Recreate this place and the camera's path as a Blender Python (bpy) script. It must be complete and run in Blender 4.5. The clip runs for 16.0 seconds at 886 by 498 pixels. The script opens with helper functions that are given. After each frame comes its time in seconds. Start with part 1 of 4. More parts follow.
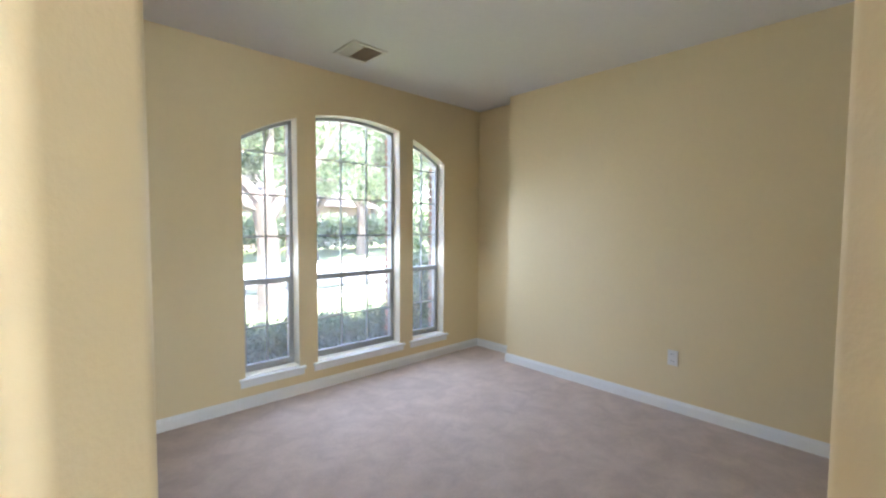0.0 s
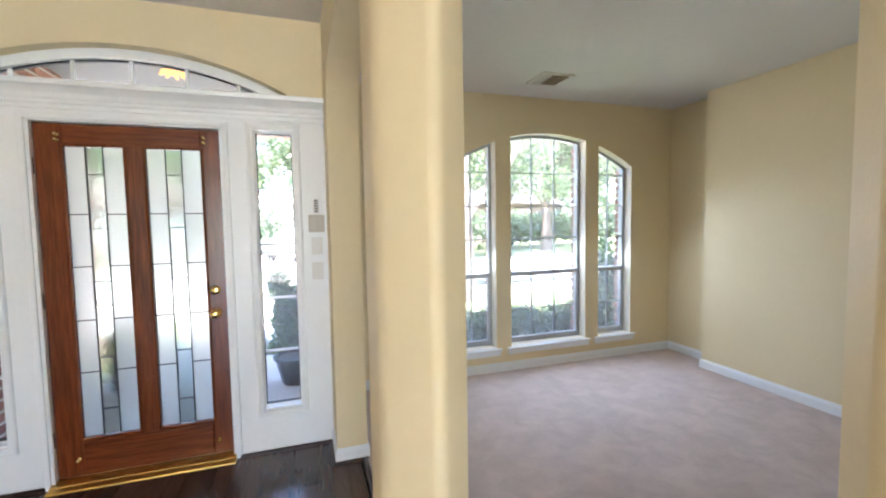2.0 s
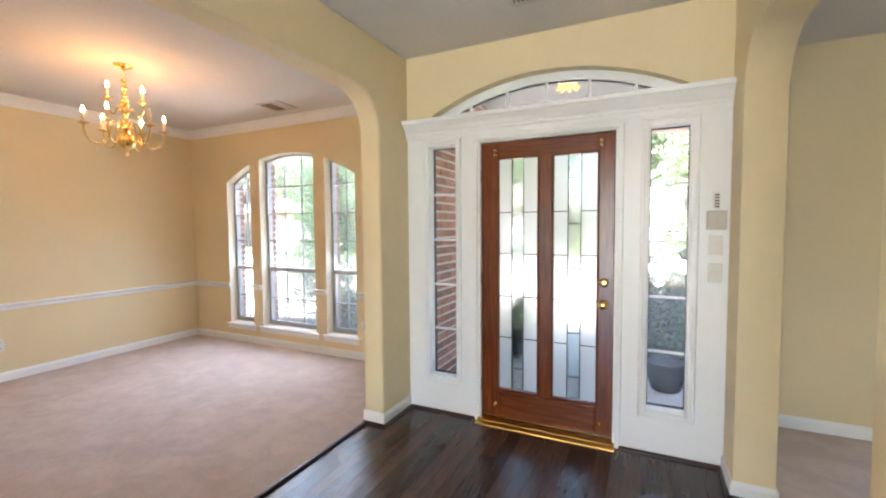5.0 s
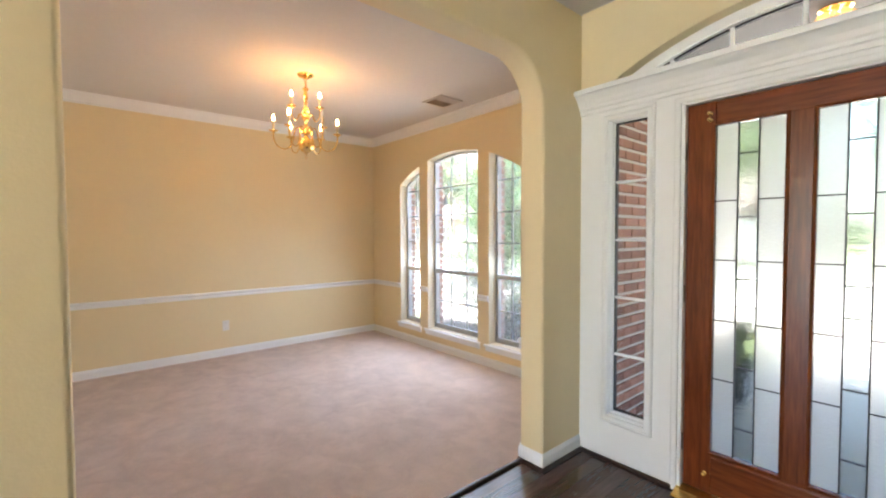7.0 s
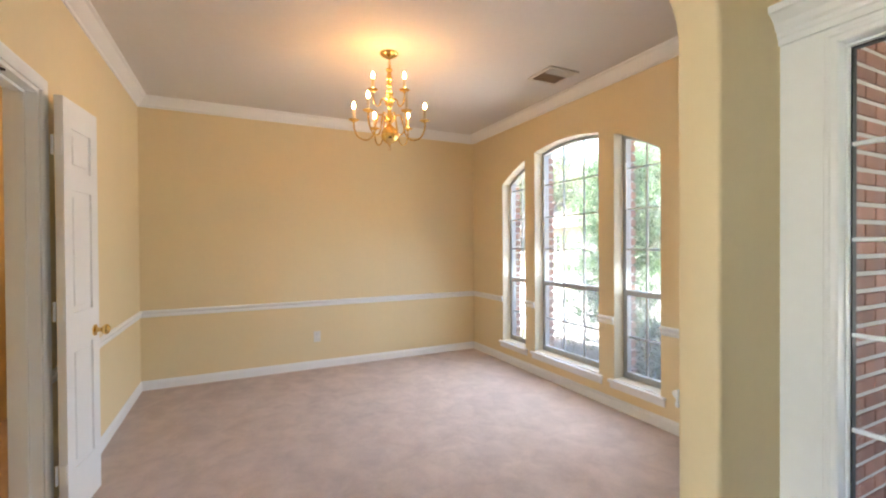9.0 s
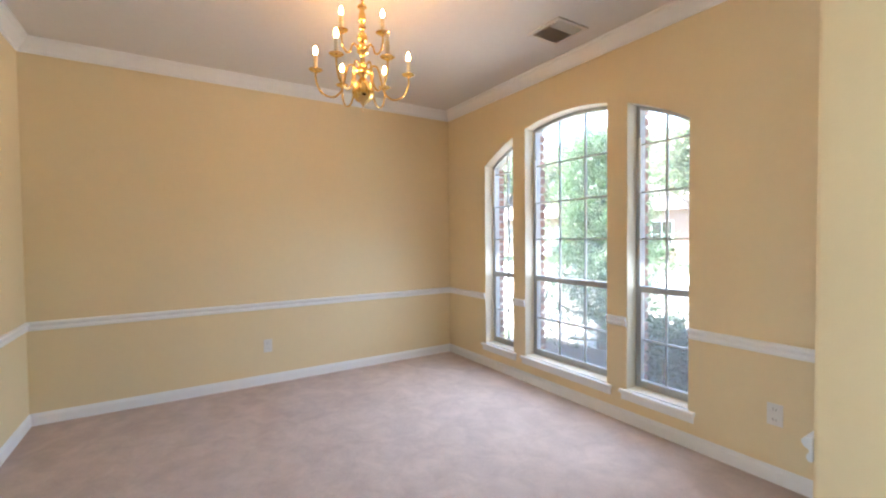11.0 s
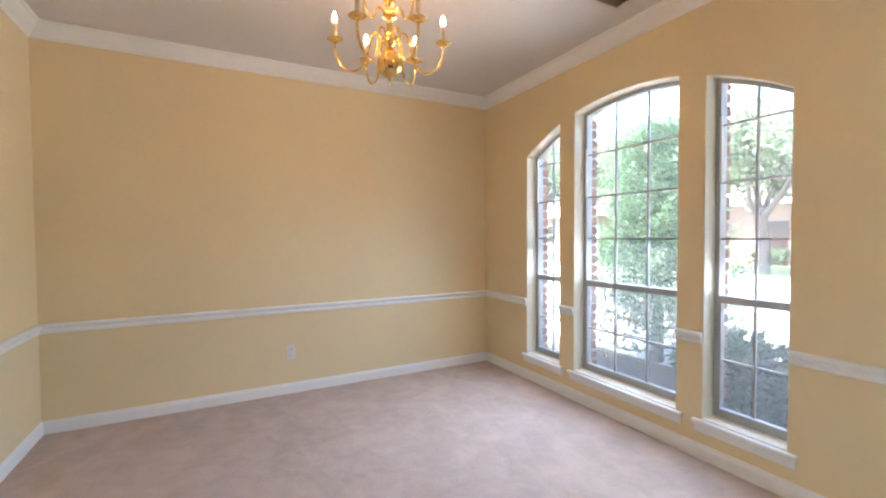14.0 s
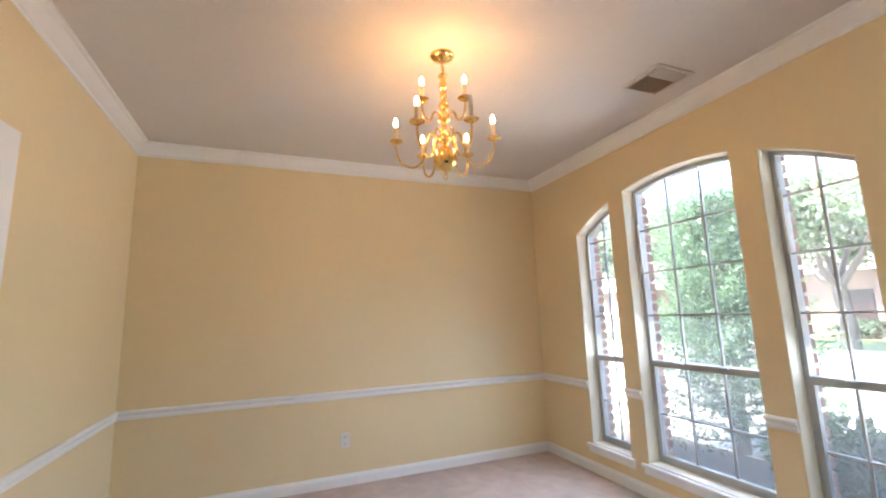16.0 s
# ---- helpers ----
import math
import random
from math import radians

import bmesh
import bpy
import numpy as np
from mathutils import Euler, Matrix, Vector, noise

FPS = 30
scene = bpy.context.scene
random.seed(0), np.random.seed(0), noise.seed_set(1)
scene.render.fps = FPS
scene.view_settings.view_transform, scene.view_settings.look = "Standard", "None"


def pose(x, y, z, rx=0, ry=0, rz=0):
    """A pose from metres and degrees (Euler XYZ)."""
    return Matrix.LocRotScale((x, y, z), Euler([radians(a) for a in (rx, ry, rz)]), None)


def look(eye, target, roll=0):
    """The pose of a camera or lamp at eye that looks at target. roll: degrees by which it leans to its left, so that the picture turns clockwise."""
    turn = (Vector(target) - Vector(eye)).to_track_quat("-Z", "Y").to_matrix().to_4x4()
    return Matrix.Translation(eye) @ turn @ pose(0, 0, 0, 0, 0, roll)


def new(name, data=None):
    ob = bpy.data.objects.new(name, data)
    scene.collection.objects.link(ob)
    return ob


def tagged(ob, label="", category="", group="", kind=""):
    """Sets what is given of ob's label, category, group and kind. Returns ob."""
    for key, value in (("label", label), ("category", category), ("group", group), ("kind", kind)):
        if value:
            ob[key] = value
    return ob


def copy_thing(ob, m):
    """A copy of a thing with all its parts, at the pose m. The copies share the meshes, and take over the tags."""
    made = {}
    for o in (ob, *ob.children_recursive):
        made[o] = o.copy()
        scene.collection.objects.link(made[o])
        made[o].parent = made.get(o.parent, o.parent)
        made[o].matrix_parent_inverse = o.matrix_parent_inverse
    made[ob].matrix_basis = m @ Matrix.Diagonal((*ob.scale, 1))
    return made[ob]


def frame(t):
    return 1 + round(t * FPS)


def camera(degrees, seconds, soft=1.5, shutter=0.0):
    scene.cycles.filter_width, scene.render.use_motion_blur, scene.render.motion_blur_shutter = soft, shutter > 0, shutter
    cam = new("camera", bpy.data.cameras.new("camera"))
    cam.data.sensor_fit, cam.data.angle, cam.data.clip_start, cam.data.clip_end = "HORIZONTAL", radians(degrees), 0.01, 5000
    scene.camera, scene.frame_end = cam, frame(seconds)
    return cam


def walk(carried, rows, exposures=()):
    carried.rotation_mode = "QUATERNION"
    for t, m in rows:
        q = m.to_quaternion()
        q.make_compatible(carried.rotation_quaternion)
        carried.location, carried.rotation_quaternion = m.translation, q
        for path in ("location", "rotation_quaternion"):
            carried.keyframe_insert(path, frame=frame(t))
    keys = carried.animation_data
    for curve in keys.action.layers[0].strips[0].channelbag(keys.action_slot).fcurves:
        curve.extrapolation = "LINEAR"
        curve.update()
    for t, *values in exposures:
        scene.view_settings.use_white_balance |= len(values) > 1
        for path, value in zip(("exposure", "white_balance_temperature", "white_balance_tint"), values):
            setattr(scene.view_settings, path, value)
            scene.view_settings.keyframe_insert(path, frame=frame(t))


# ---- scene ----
cam = camera(92.7, 16.0, 2.1)
PATH = [
    (0, (1.227, -2.487, 1.362), (2.584, -1.021, 1.255), 0.31),
    (0.5, (1.163, -2.577, 1.385), (2.394, -1.005, 1.262), -0.18),
    (1, (1.139, -2.689, 1.410), (2.183, -0.988, 1.273), -0.64),
    (1.5, (1.057, -2.781, 1.429), (1.907, -0.975, 1.298), -0.93),
    (2, (0.923, -2.890, 1.456), (1.550, -0.995, 1.329), -0.94),
    (2.5, (0.822, -2.987, 1.475), (1.183, -1.023, 1.359), -0.78),
    (3, (0.758, -3.018, 1.473), (0.843, -1.022, 1.378), -0.58),
    (3.5, (0.730, -3.021, 1.467), (0.541, -1.032, 1.373), -0.44),
    (4, (0.685, -3.016, 1.466), (0.258, -1.065, 1.364), -0.30),
    (6.5, (0.521, -2.576, 1.375), (-0.869, -1.141, 1.295), -0.44),
    (7, (0.416, -2.417, 1.369), (-1.105, -1.120, 1.300), -0.21),
    (7.5, (0.336, -2.240, 1.351), (-1.311, -1.107, 1.302), -0.23),
    (8, (0.207, -2.115, 1.321), (-1.525, -1.116, 1.297), -0.39),
    (8.5, (0.043, -2.007, 1.314), (-1.738, -1.097, 1.301), -0.43),
    (9, (-0.130, -1.964, 1.320), (-1.928, -1.089, 1.302), -0.37),
    (11.5, (-0.900, -1.821, 1.296), (-2.558, -0.706, 1.225), -0.78),
    (12, (-0.961, -1.766, 1.298), (-2.602, -0.626, 1.216), -1.00),
    (12.5, (-1.006, -1.721, 1.293), (-2.655, -0.592, 1.209), -1.19),
    (13, (-1.058, -1.684, 1.291), (-2.738, -0.602, 1.205), -0.97),
    (13.5, (-1.102, -1.680, 1.291), (-2.825, -0.668, 1.211), -0.63),
    (14, (-1.140, -1.689, 1.300), (-2.911, -0.761, 1.240), -0.35),
    (14.5, (-1.153, -1.711, 1.315), (-2.966, -0.865, 1.301), -0.43),
    (15, (-1.122, -1.741, 1.335), (-2.960, -0.956, 1.402), -0.98),
    (15.5, (-1.148, -1.756, 1.337), (-2.990, -0.994, 1.506), -1.60),
    (16, (-1.126, -1.766, 1.316), (-2.960, -1.032, 1.632), -1.80),
]
walk(cam, [(t, look(eye, target, roll)) for t, eye, target, roll in PATH],
     exposures=[(t, 3.9 + stops, kelvin, tint) for t, stops, kelvin, tint in ((0, 0.06, 6080, 15), (1.5, 0.10, 6000, 15), (2.5, 0.08, 6000, 15), (4.0, 0.14, 6150, 15), (7.0, 0.12, 6500, 14), (9.0, 0.06, 6500, 12), (11.5, -0.02, 5920, 11), (14.5, -0.02, 5920, 12), (16.0, -0.06, 6000, 12))])


# ---- world, sun, exposure ----
SUN_EL, SUN_AZ = radians(71), radians(200)
world = bpy.data.worlds.new("sky")
scene.world = world
world.use_nodes = True
wn = world.node_tree
sky = wn.nodes.new("ShaderNodeTexSky")
sky.sky_type, sky.sun_disc = "NISHITA", False
sky.sun_elevation, sky.sun_rotation, sky.air_density, sky.dust_density = SUN_EL, SUN_AZ, 1.0, 2.0
wn.nodes["Background"].inputs["Strength"].default_value = 0.15
wn.links.new(sky.outputs[0], wn.nodes["Background"].inputs["Color"])
sun = new("sun", bpy.data.lights.new("sun", "SUN"))
sun.data.energy, sun.data.angle, sun.data.color = 5.0, radians(0.6), (1.0, 0.95, 0.88)
sun_dir = Vector((math.sin(SUN_AZ) * math.cos(SUN_EL), math.cos(SUN_AZ) * math.cos(SUN_EL), math.sin(SUN_EL)))
sun.matrix_world = look(sun_dir * 30, (0, 0, 0))
BULB = 18.5
WINDOW_WATTS = 0.66  # per square metre of window opening


# ---- materials ----
def node(nt, kind, **inputs):
    n = nt.nodes.new(kind)
    for k, v in inputs.items():
        n.inputs[k.replace("_", " ")].default_value = v
    return n


def material(name, color, rough=0.6, metal=0.0, grain=(60.0, 0.12), stain=(1.5, 0.1), bump=(200.0, 0.05, 0.002), vary=0.0, stretch=(1, 1, 1), spec=0.5):
    """Principled paint: colour broken up at two scales, fine relief, and a change from piece to piece."""
    m = bpy.data.materials.new(name)
    m.use_nodes = True
    nt = m.node_tree
    bsdf = nt.nodes["Principled BSDF"]
    bsdf.inputs["Roughness"].default_value = rough
    bsdf.inputs["Metallic"].default_value = metal
    bsdf.inputs["Specular IOR Level"].default_value = spec
    geo = nt.nodes.new("ShaderNodeTexCoord")
    mp = nt.nodes.new("ShaderNodeMapping")
    mp.inputs["Scale"].default_value = stretch
    nt.links.new(geo.outputs["Object"], mp.inputs["Vector"])
    last = None
    fac = None
    for scale, amount in (grain, stain):
        if not amount:
            continue
        tex = node(nt, "ShaderNodeTexNoise", Scale=scale, Detail=6.0, Roughness=0.6)
        nt.links.new(mp.outputs[0], tex.inputs["Vector"])
        mr = nt.nodes.new("ShaderNodeMapRange")
        mr.inputs["From Min"].default_value, mr.inputs["From Max"].default_value = 0.25, 0.75
        mr.inputs["To Min"].default_value, mr.inputs["To Max"].default_value = 1 - amount, 1 + amount
        nt.links.new(tex.outputs["Fac"], mr.inputs["Value"])
        if fac is None:
            fac = mr.outputs[0]
        else:
            mul = nt.nodes.new("ShaderNodeMath")
            mul.operation = "MULTIPLY"
            nt.links.new(fac, mul.inputs[0])
            nt.links.new(mr.outputs[0], mul.inputs[1])
            fac = mul.outputs[0]
    if vary:
        oi = nt.nodes.new("ShaderNodeObjectInfo")
        mr = nt.nodes.new("ShaderNodeMapRange")
        mr.inputs["To Min"].default_value, mr.inputs["To Max"].default_value = 1 - vary, 1 + vary
        nt.links.new(oi.outputs["Random"], mr.inputs["Value"])
        mul = nt.nodes.new("ShaderNodeMath")
        mul.operation = "MULTIPLY"
        if fac is None:
            mul.inputs[0].default_value = 1.0
        else:
            nt.links.new(fac, mul.inputs[0])
        nt.links.new(mr.outputs[0], mul.inputs[1])
        fac = mul.outputs[0]
    if fac is None:
        bsdf.inputs["Base Color"].default_value = (*color, 1)
    else:
        sc = nt.nodes.new("ShaderNodeVectorMath")
        sc.operation = "SCALE"
        sc.inputs[0].default_value = color
        nt.links.new(fac, sc.inputs["Scale"])
        nt.links.new(sc.outputs[0], bsdf.inputs["Base Color"])
    if bump:
        tex = node(nt, "ShaderNodeTexNoise", Scale=bump[0], Detail=3.0)
        nt.links.new(mp.outputs[0], tex.inputs["Vector"])
        bp = node(nt, "ShaderNodeBump", Strength=bump[1], Distance=bump[2])
        nt.links.new(tex.outputs["Fac"], bp.inputs["Height"])
        nt.links.new(bp.outputs[0], bsdf.inputs["Normal"])
    return m


def glass_material(name, tint=(1, 1, 1), gloss=0.02, frosted=0.0, milk=0.3, ripple=0.5, veil=0.0, veil_color=(0.8, 0.8, 0.8), grit=55.0):
    """Window glass: clear, with a Fresnel gloss; frosted panes scatter what passes."""
    m = bpy.data.materials.new(name)
    m.use_nodes = True
    nt = m.node_tree
    out = nt.nodes["Material Output"]
    nt.nodes.remove(nt.nodes["Principled BSDF"])
    lw = node(nt, "ShaderNodeLayerWeight", Blend=0.5)
    pw = nt.nodes.new("ShaderNodeMath")
    pw.operation, pw.inputs[1].default_value = "POWER", 5.0
    nt.links.new(lw.outputs["Facing"], pw.inputs[0])
    fr = nt.nodes.new("ShaderNodeMath")
    fr.operation, fr.inputs[1].default_value, fr.inputs[2].default_value = "MULTIPLY_ADD", 0.92, 0.03
    nt.links.new(pw.outputs[0], fr.inputs[0])
    gl = node(nt, "ShaderNodeBsdfGlossy", Roughness=gloss)
    clear = node(nt, "ShaderNodeBsdfTransparent", Color=(*tint, 1))
    through_out = clear.outputs[0]
    if frosted:
        rf = node(nt, "ShaderNodeBsdfRefraction", Color=(*tint, 1), Roughness=frosted, IOR=1.25)
        tl = node(nt, "ShaderNodeBsdfTranslucent", Color=(*tint, 1))
        tex = node(nt, "ShaderNodeTexNoise", Scale=grit, Detail=4.0)
        place = nt.nodes.new("ShaderNodeTexCoord")
        nt.links.new(place.outputs["Object"], tex.inputs["Vector"])
        bp = node(nt, "ShaderNodeBump", Strength=ripple, Distance=0.004)
        nt.links.new(tex.outputs["Fac"], bp.inputs["Height"])
        nt.links.new(bp.outputs[0], rf.inputs["Normal"])
        nt.links.new(bp.outputs[0], gl.inputs["Normal"])
        mx = node(nt, "ShaderNodeMixShader", Fac=milk)
        nt.links.new(rf.outputs[0], mx.inputs[1])
        nt.links.new(tl.outputs[0], mx.inputs[2])
        through_out = mx.outputs[0]
    # pale scatter: glare haze on window panes, mesh threads on the insect screen
    if veil:
        film = node(nt, "ShaderNodeBsdfTranslucent", Color=(*veil_color, 1))
        face = node(nt, "ShaderNodeBsdfDiffuse", Color=(*veil_color, 1))
        both = nt.nodes.new("ShaderNodeAddShader")
        nt.links.new(film.outputs[0], both.inputs[0])
        nt.links.new(face.outputs[0], both.inputs[1])
        thin = node(nt, "ShaderNodeMixShader", Fac=veil)
        nt.links.new(through_out, thin.inputs[1])
        nt.links.new(both.outputs[0], thin.inputs[2])
        through_out = thin.outputs[0]
    mix = nt.nodes.new("ShaderNodeMixShader")
    nt.links.new(fr.outputs[0], mix.inputs[0])
    nt.links.new(through_out, mix.inputs[1])
    nt.links.new(gl.outputs[0], mix.inputs[2])
    nt.links.new(mix.outputs[0], out.inputs["Surface"])
    return m


def carpet_material(name, color):
    """Cut pile: fine fibre, tufts leaning in trodden patches and long vacuum marks."""
    m = material(name, color, 0.95, grain=(160, 0.07), stain=(2.6, 0.09), bump=None, spec=0.08)
    nt = m.node_tree
    bsdf = nt.nodes["Principled BSDF"]
    old = bsdf.inputs["Base Color"].links[0].from_socket
    co = nt.nodes.new("ShaderNodeTexCoord")
    warp = node(nt, "ShaderNodeTexNoise", Scale=6.0, Detail=4.0, Roughness=0.6, Distortion=0.5)
    nt.links.new(co.outputs["Object"], warp.inputs["Vector"])
    mr = nt.nodes.new("ShaderNodeMapRange")
    mr.inputs["From Min"].default_value, mr.inputs["From Max"].default_value = 0.35, 0.65
    mr.inputs["To Min"].default_value, mr.inputs["To Max"].default_value = 0.90, 1.06
    nt.links.new(warp.outputs["Fac"], mr.inputs["Value"])
    sc = nt.nodes.new("ShaderNodeVectorMath")
    sc.operation = "SCALE"
    nt.links.new(old, sc.inputs[0])
    nt.links.new(mr.outputs[0], sc.inputs["Scale"])
    nt.links.new(sc.outputs[0], bsdf.inputs["Base Color"])
    normal = None
    for scale, strength, depth in ((7.0, 0.2, 0.03), (30.0, 0.14, 0.008), (170.0, 0.4, 0.004)):
        tex = node(nt, "ShaderNodeTexNoise", Scale=scale, Detail=4.0, Roughness=0.6, Distortion=0.8)
        nt.links.new(co.outputs["Object"], tex.inputs["Vector"])
        bp = node(nt, "ShaderNodeBump", Strength=strength, Distance=depth)
        nt.links.new(tex.outputs["Fac"], bp.inputs["Height"])
        if normal is not None:
            nt.links.new(normal, bp.inputs["Normal"])
        normal = bp.outputs[0]
    nt.links.new(normal, bsdf.inputs["Normal"])
    return m


def leaf_material(name, color):
    """Leaf: dull top, light shining through, and a change of tone from clump to clump."""
    m = material(name, color, 0.45, grain=(5, 0.45), stain=(1.2, 0.35), bump=None)
    nt = m.node_tree
    bsdf, out = nt.nodes["Principled BSDF"], nt.nodes["Material Output"]
    tl = node(nt, "ShaderNodeBsdfTranslucent", Color=(color[0] * 1.35, color[1] * 1.4, color[2] * 1.05, 1))
    mx = node(nt, "ShaderNodeMixShader", Fac=0.45)
    nt.links.new(bsdf.outputs[0], mx.inputs[1])
    nt.links.new(tl.outputs[0], mx.inputs[2])
    nt.links.new(mx.outputs[0], out.inputs["Surface"])
    return m


def glow_material(name, color, strength):
    m = bpy.data.materials.new(name)
    m.use_nodes = True
    b = m.node_tree.nodes["Principled BSDF"]
    b.inputs["Base Color"].default_value = (*color, 1)
    b.inputs["Emission Color"].default_value = (*color, 1)
    b.inputs["Emission Strength"].default_value = strength
    return m


PAINT = material("yellow wall paint", (0.80, 0.679, 0.432), 0.55, grain=(25, 0.015), stain=(0.7, 0.035), bump=(110, 0.18, 0.004))
CEIL = material("off-white ceiling paint", (0.72, 0.70, 0.68), 0.8, grain=(30, 0.02), stain=(0.6, 0.03), bump=(70, 0.3, 0.004))
TRIM = material("white gloss trim paint", (0.86, 0.88, 0.89), 0.32, grain=(20, 0.015), stain=(2, 0.02), bump=(40, 0.04, 0.002))
CARPET = carpet_material("pink beige carpet pile", (0.555, 0.456, 0.408))
PLANK = material("dark stained floor board", (0.058, 0.031, 0.024), 0.25, grain=(14, 0.35), stain=(2, 0.2), bump=(30, 0.05, 0.002), vary=0.35, stretch=(6, 0.6, 6))
EDGE = material("dark stained edge strip", (0.028, 0.013, 0.010), 0.3, grain=(40, 0.3))
MAHOG = material("mahogany stained door wood", (0.155, 0.037, 0.011), 0.22, grain=(9, 0.45), stain=(2.2, 0.25), bump=(26, 0.06, 0.002), stretch=(7, 7, 0.55))
MAHOG_H = material("mahogany rail wood", (0.162, 0.039, 0.012), 0.22, grain=(9, 0.45), stain=(2.2, 0.25), bump=(26, 0.06, 0.002), stretch=(0.55, 7, 7))
BRASS = material("polished brass", (0.86, 0.60, 0.22), 0.14, 1.0, grain=(30, 0.06), bump=None)
AGED = material("brass threshold metal", (0.72, 0.50, 0.16), 0.3, 1.0, grain=(60, 0.15), bump=(90, 0.1, 0.002))
ALU = material("grey aluminium window frame", (0.44, 0.46, 0.47), 0.45, 0.1, grain=(50, 0.08), bump=(200, 0.05, 0.001))
BRICK = material("red brown brick", (0.240, 0.104, 0.070), 0.85, grain=(60, 0.3), stain=(9, 0.25), bump=(110, 0.5, 0.006), vary=0.35)
MORTAR = material("pale mortar", (0.48, 0.44, 0.39), 0.9, grain=(90, 0.2), bump=(160, 0.5, 0.004))
CAME = material("dark lead came", (0.045, 0.045, 0.048), 0.5, 0.5, grain=(80, 0.2))
GASKET = material("black window gasket", (0.015, 0.015, 0.017), 0.6)
IVORY = material("ivory candle sleeve", (0.72, 0.62, 0.45), 0.5, grain=(40, 0.05))
VENT = material("off-white painted vent metal", (0.66, 0.62, 0.57), 0.5, grain=(60, 0.06))
VENT_DARK = material("brown vent grille", (0.50, 0.39, 0.29), 0.6)
PLATE = material("white plastic plate", (0.78, 0.77, 0.74), 0.4, grain=(40, 0.02), bump=None)
SLOT = material("dark outlet slot", (0.05, 0.045, 0.04), 0.6)
# paler than the wall: daylight on the reveals is put into this cream
REVEAL = material("daylit reveal cream", (0.83, 0.78, 0.65), 0.5, grain=(25, 0.015), stain=(1.5, 0.03), bump=(75, 0.2, 0.004))
KEYPAD = material("beige keypad plastic", (0.58, 0.54, 0.47), 0.5, grain=(40, 0.03), bump=None)
# the scatter in these panes imitates the hazy glare of the bright outdoors
GLASS = glass_material("window glass", veil=0.033)
CLEAR = glass_material("clear glass without veil")
SCREEN = glass_material("insect screen mesh", (0.97, 0.97, 0.97), 0.6, veil=0.11, veil_color=(0.09, 0.10, 0.10))
FROST = glass_material("frosted door glass", (0.74, 0.75, 0.73), 0.08, 0.28, 0.45, 1.0, grit=90.0)
RIPPLE = glass_material("rippled clear door glass", (0.66, 0.69, 0.66), 0.03, 0.01, 0.0, 1.0, grit=45.0)
LIT = glow_material("lit flame bulb", (1.0, 0.50, 0.165), BULB)
DEAD = material("unlit clear bulb", (0.75, 0.72, 0.66), 0.1, bump=None)
LAMP = glow_material("lit porch lamp glass", (1.0, 0.50, 0.17), 0.10)
GRASS = material("lawn grass", (0.11, 0.14, 0.06), 0.95, grain=(30, 0.4), stain=(0.4, 0.3), bump=(40, 0.8, 0.03))
CONCRETE = material("pale concrete", (0.48, 0.46, 0.43), 0.9, grain=(40, 0.15), stain=(0.8, 0.12), bump=(90, 0.3, 0.004))
ASPHALT = material("sun-bleached road concrete", (0.36, 0.35, 0.33), 0.9, grain=(60, 0.2), stain=(0.5, 0.15), bump=(120, 0.4, 0.006))
BARK = material("grey brown bark", (0.105, 0.085, 0.07), 0.95, grain=(14, 0.4), stain=(2, 0.25), bump=(22, 0.9, 0.03), stretch=(1, 1, 0.25))
LEAF_DARK = leaf_material("glossy dark hedge leaf", (0.068, 0.115, 0.052))
LEAF = leaf_material("oak leaf green", (0.120, 0.155, 0.090))
LEAF_FAR = leaf_material("far tree leaf", (0.125, 0.16, 0.105))
CEDAR = leaf_material("cedar foliage", (0.068, 0.122, 0.062))
MULCH = material("dark mulch", (0.035, 0.027, 0.022), 0.95, grain=(50, 0.5), bump=(70, 1.0, 0.02))
SHINGLE = material("grey roof shingles", (0.16, 0.14, 0.13), 0.9, grain=(14, 0.3), bump=(30, 0.6, 0.02))
FARBRICK = material("far house brick", (0.30, 0.21, 0.18), 0.9, grain=(22, 0.25), bump=(40, 0.3, 0.01))
CARPAINT = material("silver grey car paint", (0.30, 0.31, 0.33), 0.25, 0.5, grain=(300, 0.05), bump=None)
DARKGLASS = material("dark car glass", (0.02, 0.022, 0.025), 0.08, bump=None)
TYRE = material("black tyre rubber", (0.02, 0.02, 0.02), 0.8)
RED = material("red painted board", (0.5, 0.05, 0.035), 0.6)
GLAZE = material("dark glazed pot", (0.03, 0.032, 0.036), 0.25, grain=(20, 0.2))
PORCHCEIL = material("grey porch ceiling paint", (0.15, 0.142, 0.14), 0.8, grain=(30, 0.05))


# ---- mesh helpers ----
def finish(ob, bm, mat, smooth=False):
    bmesh.ops.recalc_face_normals(bm, faces=bm.faces)
    if smooth:
        for f in bm.faces:
            f.smooth = True
        for e in bm.edges:
            if len(e.link_faces) == 2 and e.calc_face_angle() > radians(48):
                e.smooth = False
    bm.to_mesh(ob.data)
    bm.free()
    ob.data.materials.append(mat)
    return ob


def part(name, bm, mat, parent=None, label="", smooth=False):
    ob = new(name, bpy.data.meshes.new(name))
    finish(ob, bm, mat, smooth)
    ob.parent = parent
    return tagged(ob, label)


def thing(name, label, category, group="", kind="", at=(0, 0, 0)):
    ob = new(name)
    ob.location = at
    return tagged(ob, label, category, group, kind)


def setting(name, bm, mat, label, category="", smooth=False):
    ob = part(name, bm, mat, None, "", smooth)
    if smooth:
        even = ob.modifiers.new("even_normals", "WEIGHTED_NORMAL")
        even.weight, even.keep_sharp = 100, True
    return tagged(ob, label, category or name.split("_")[0], "", "structure")


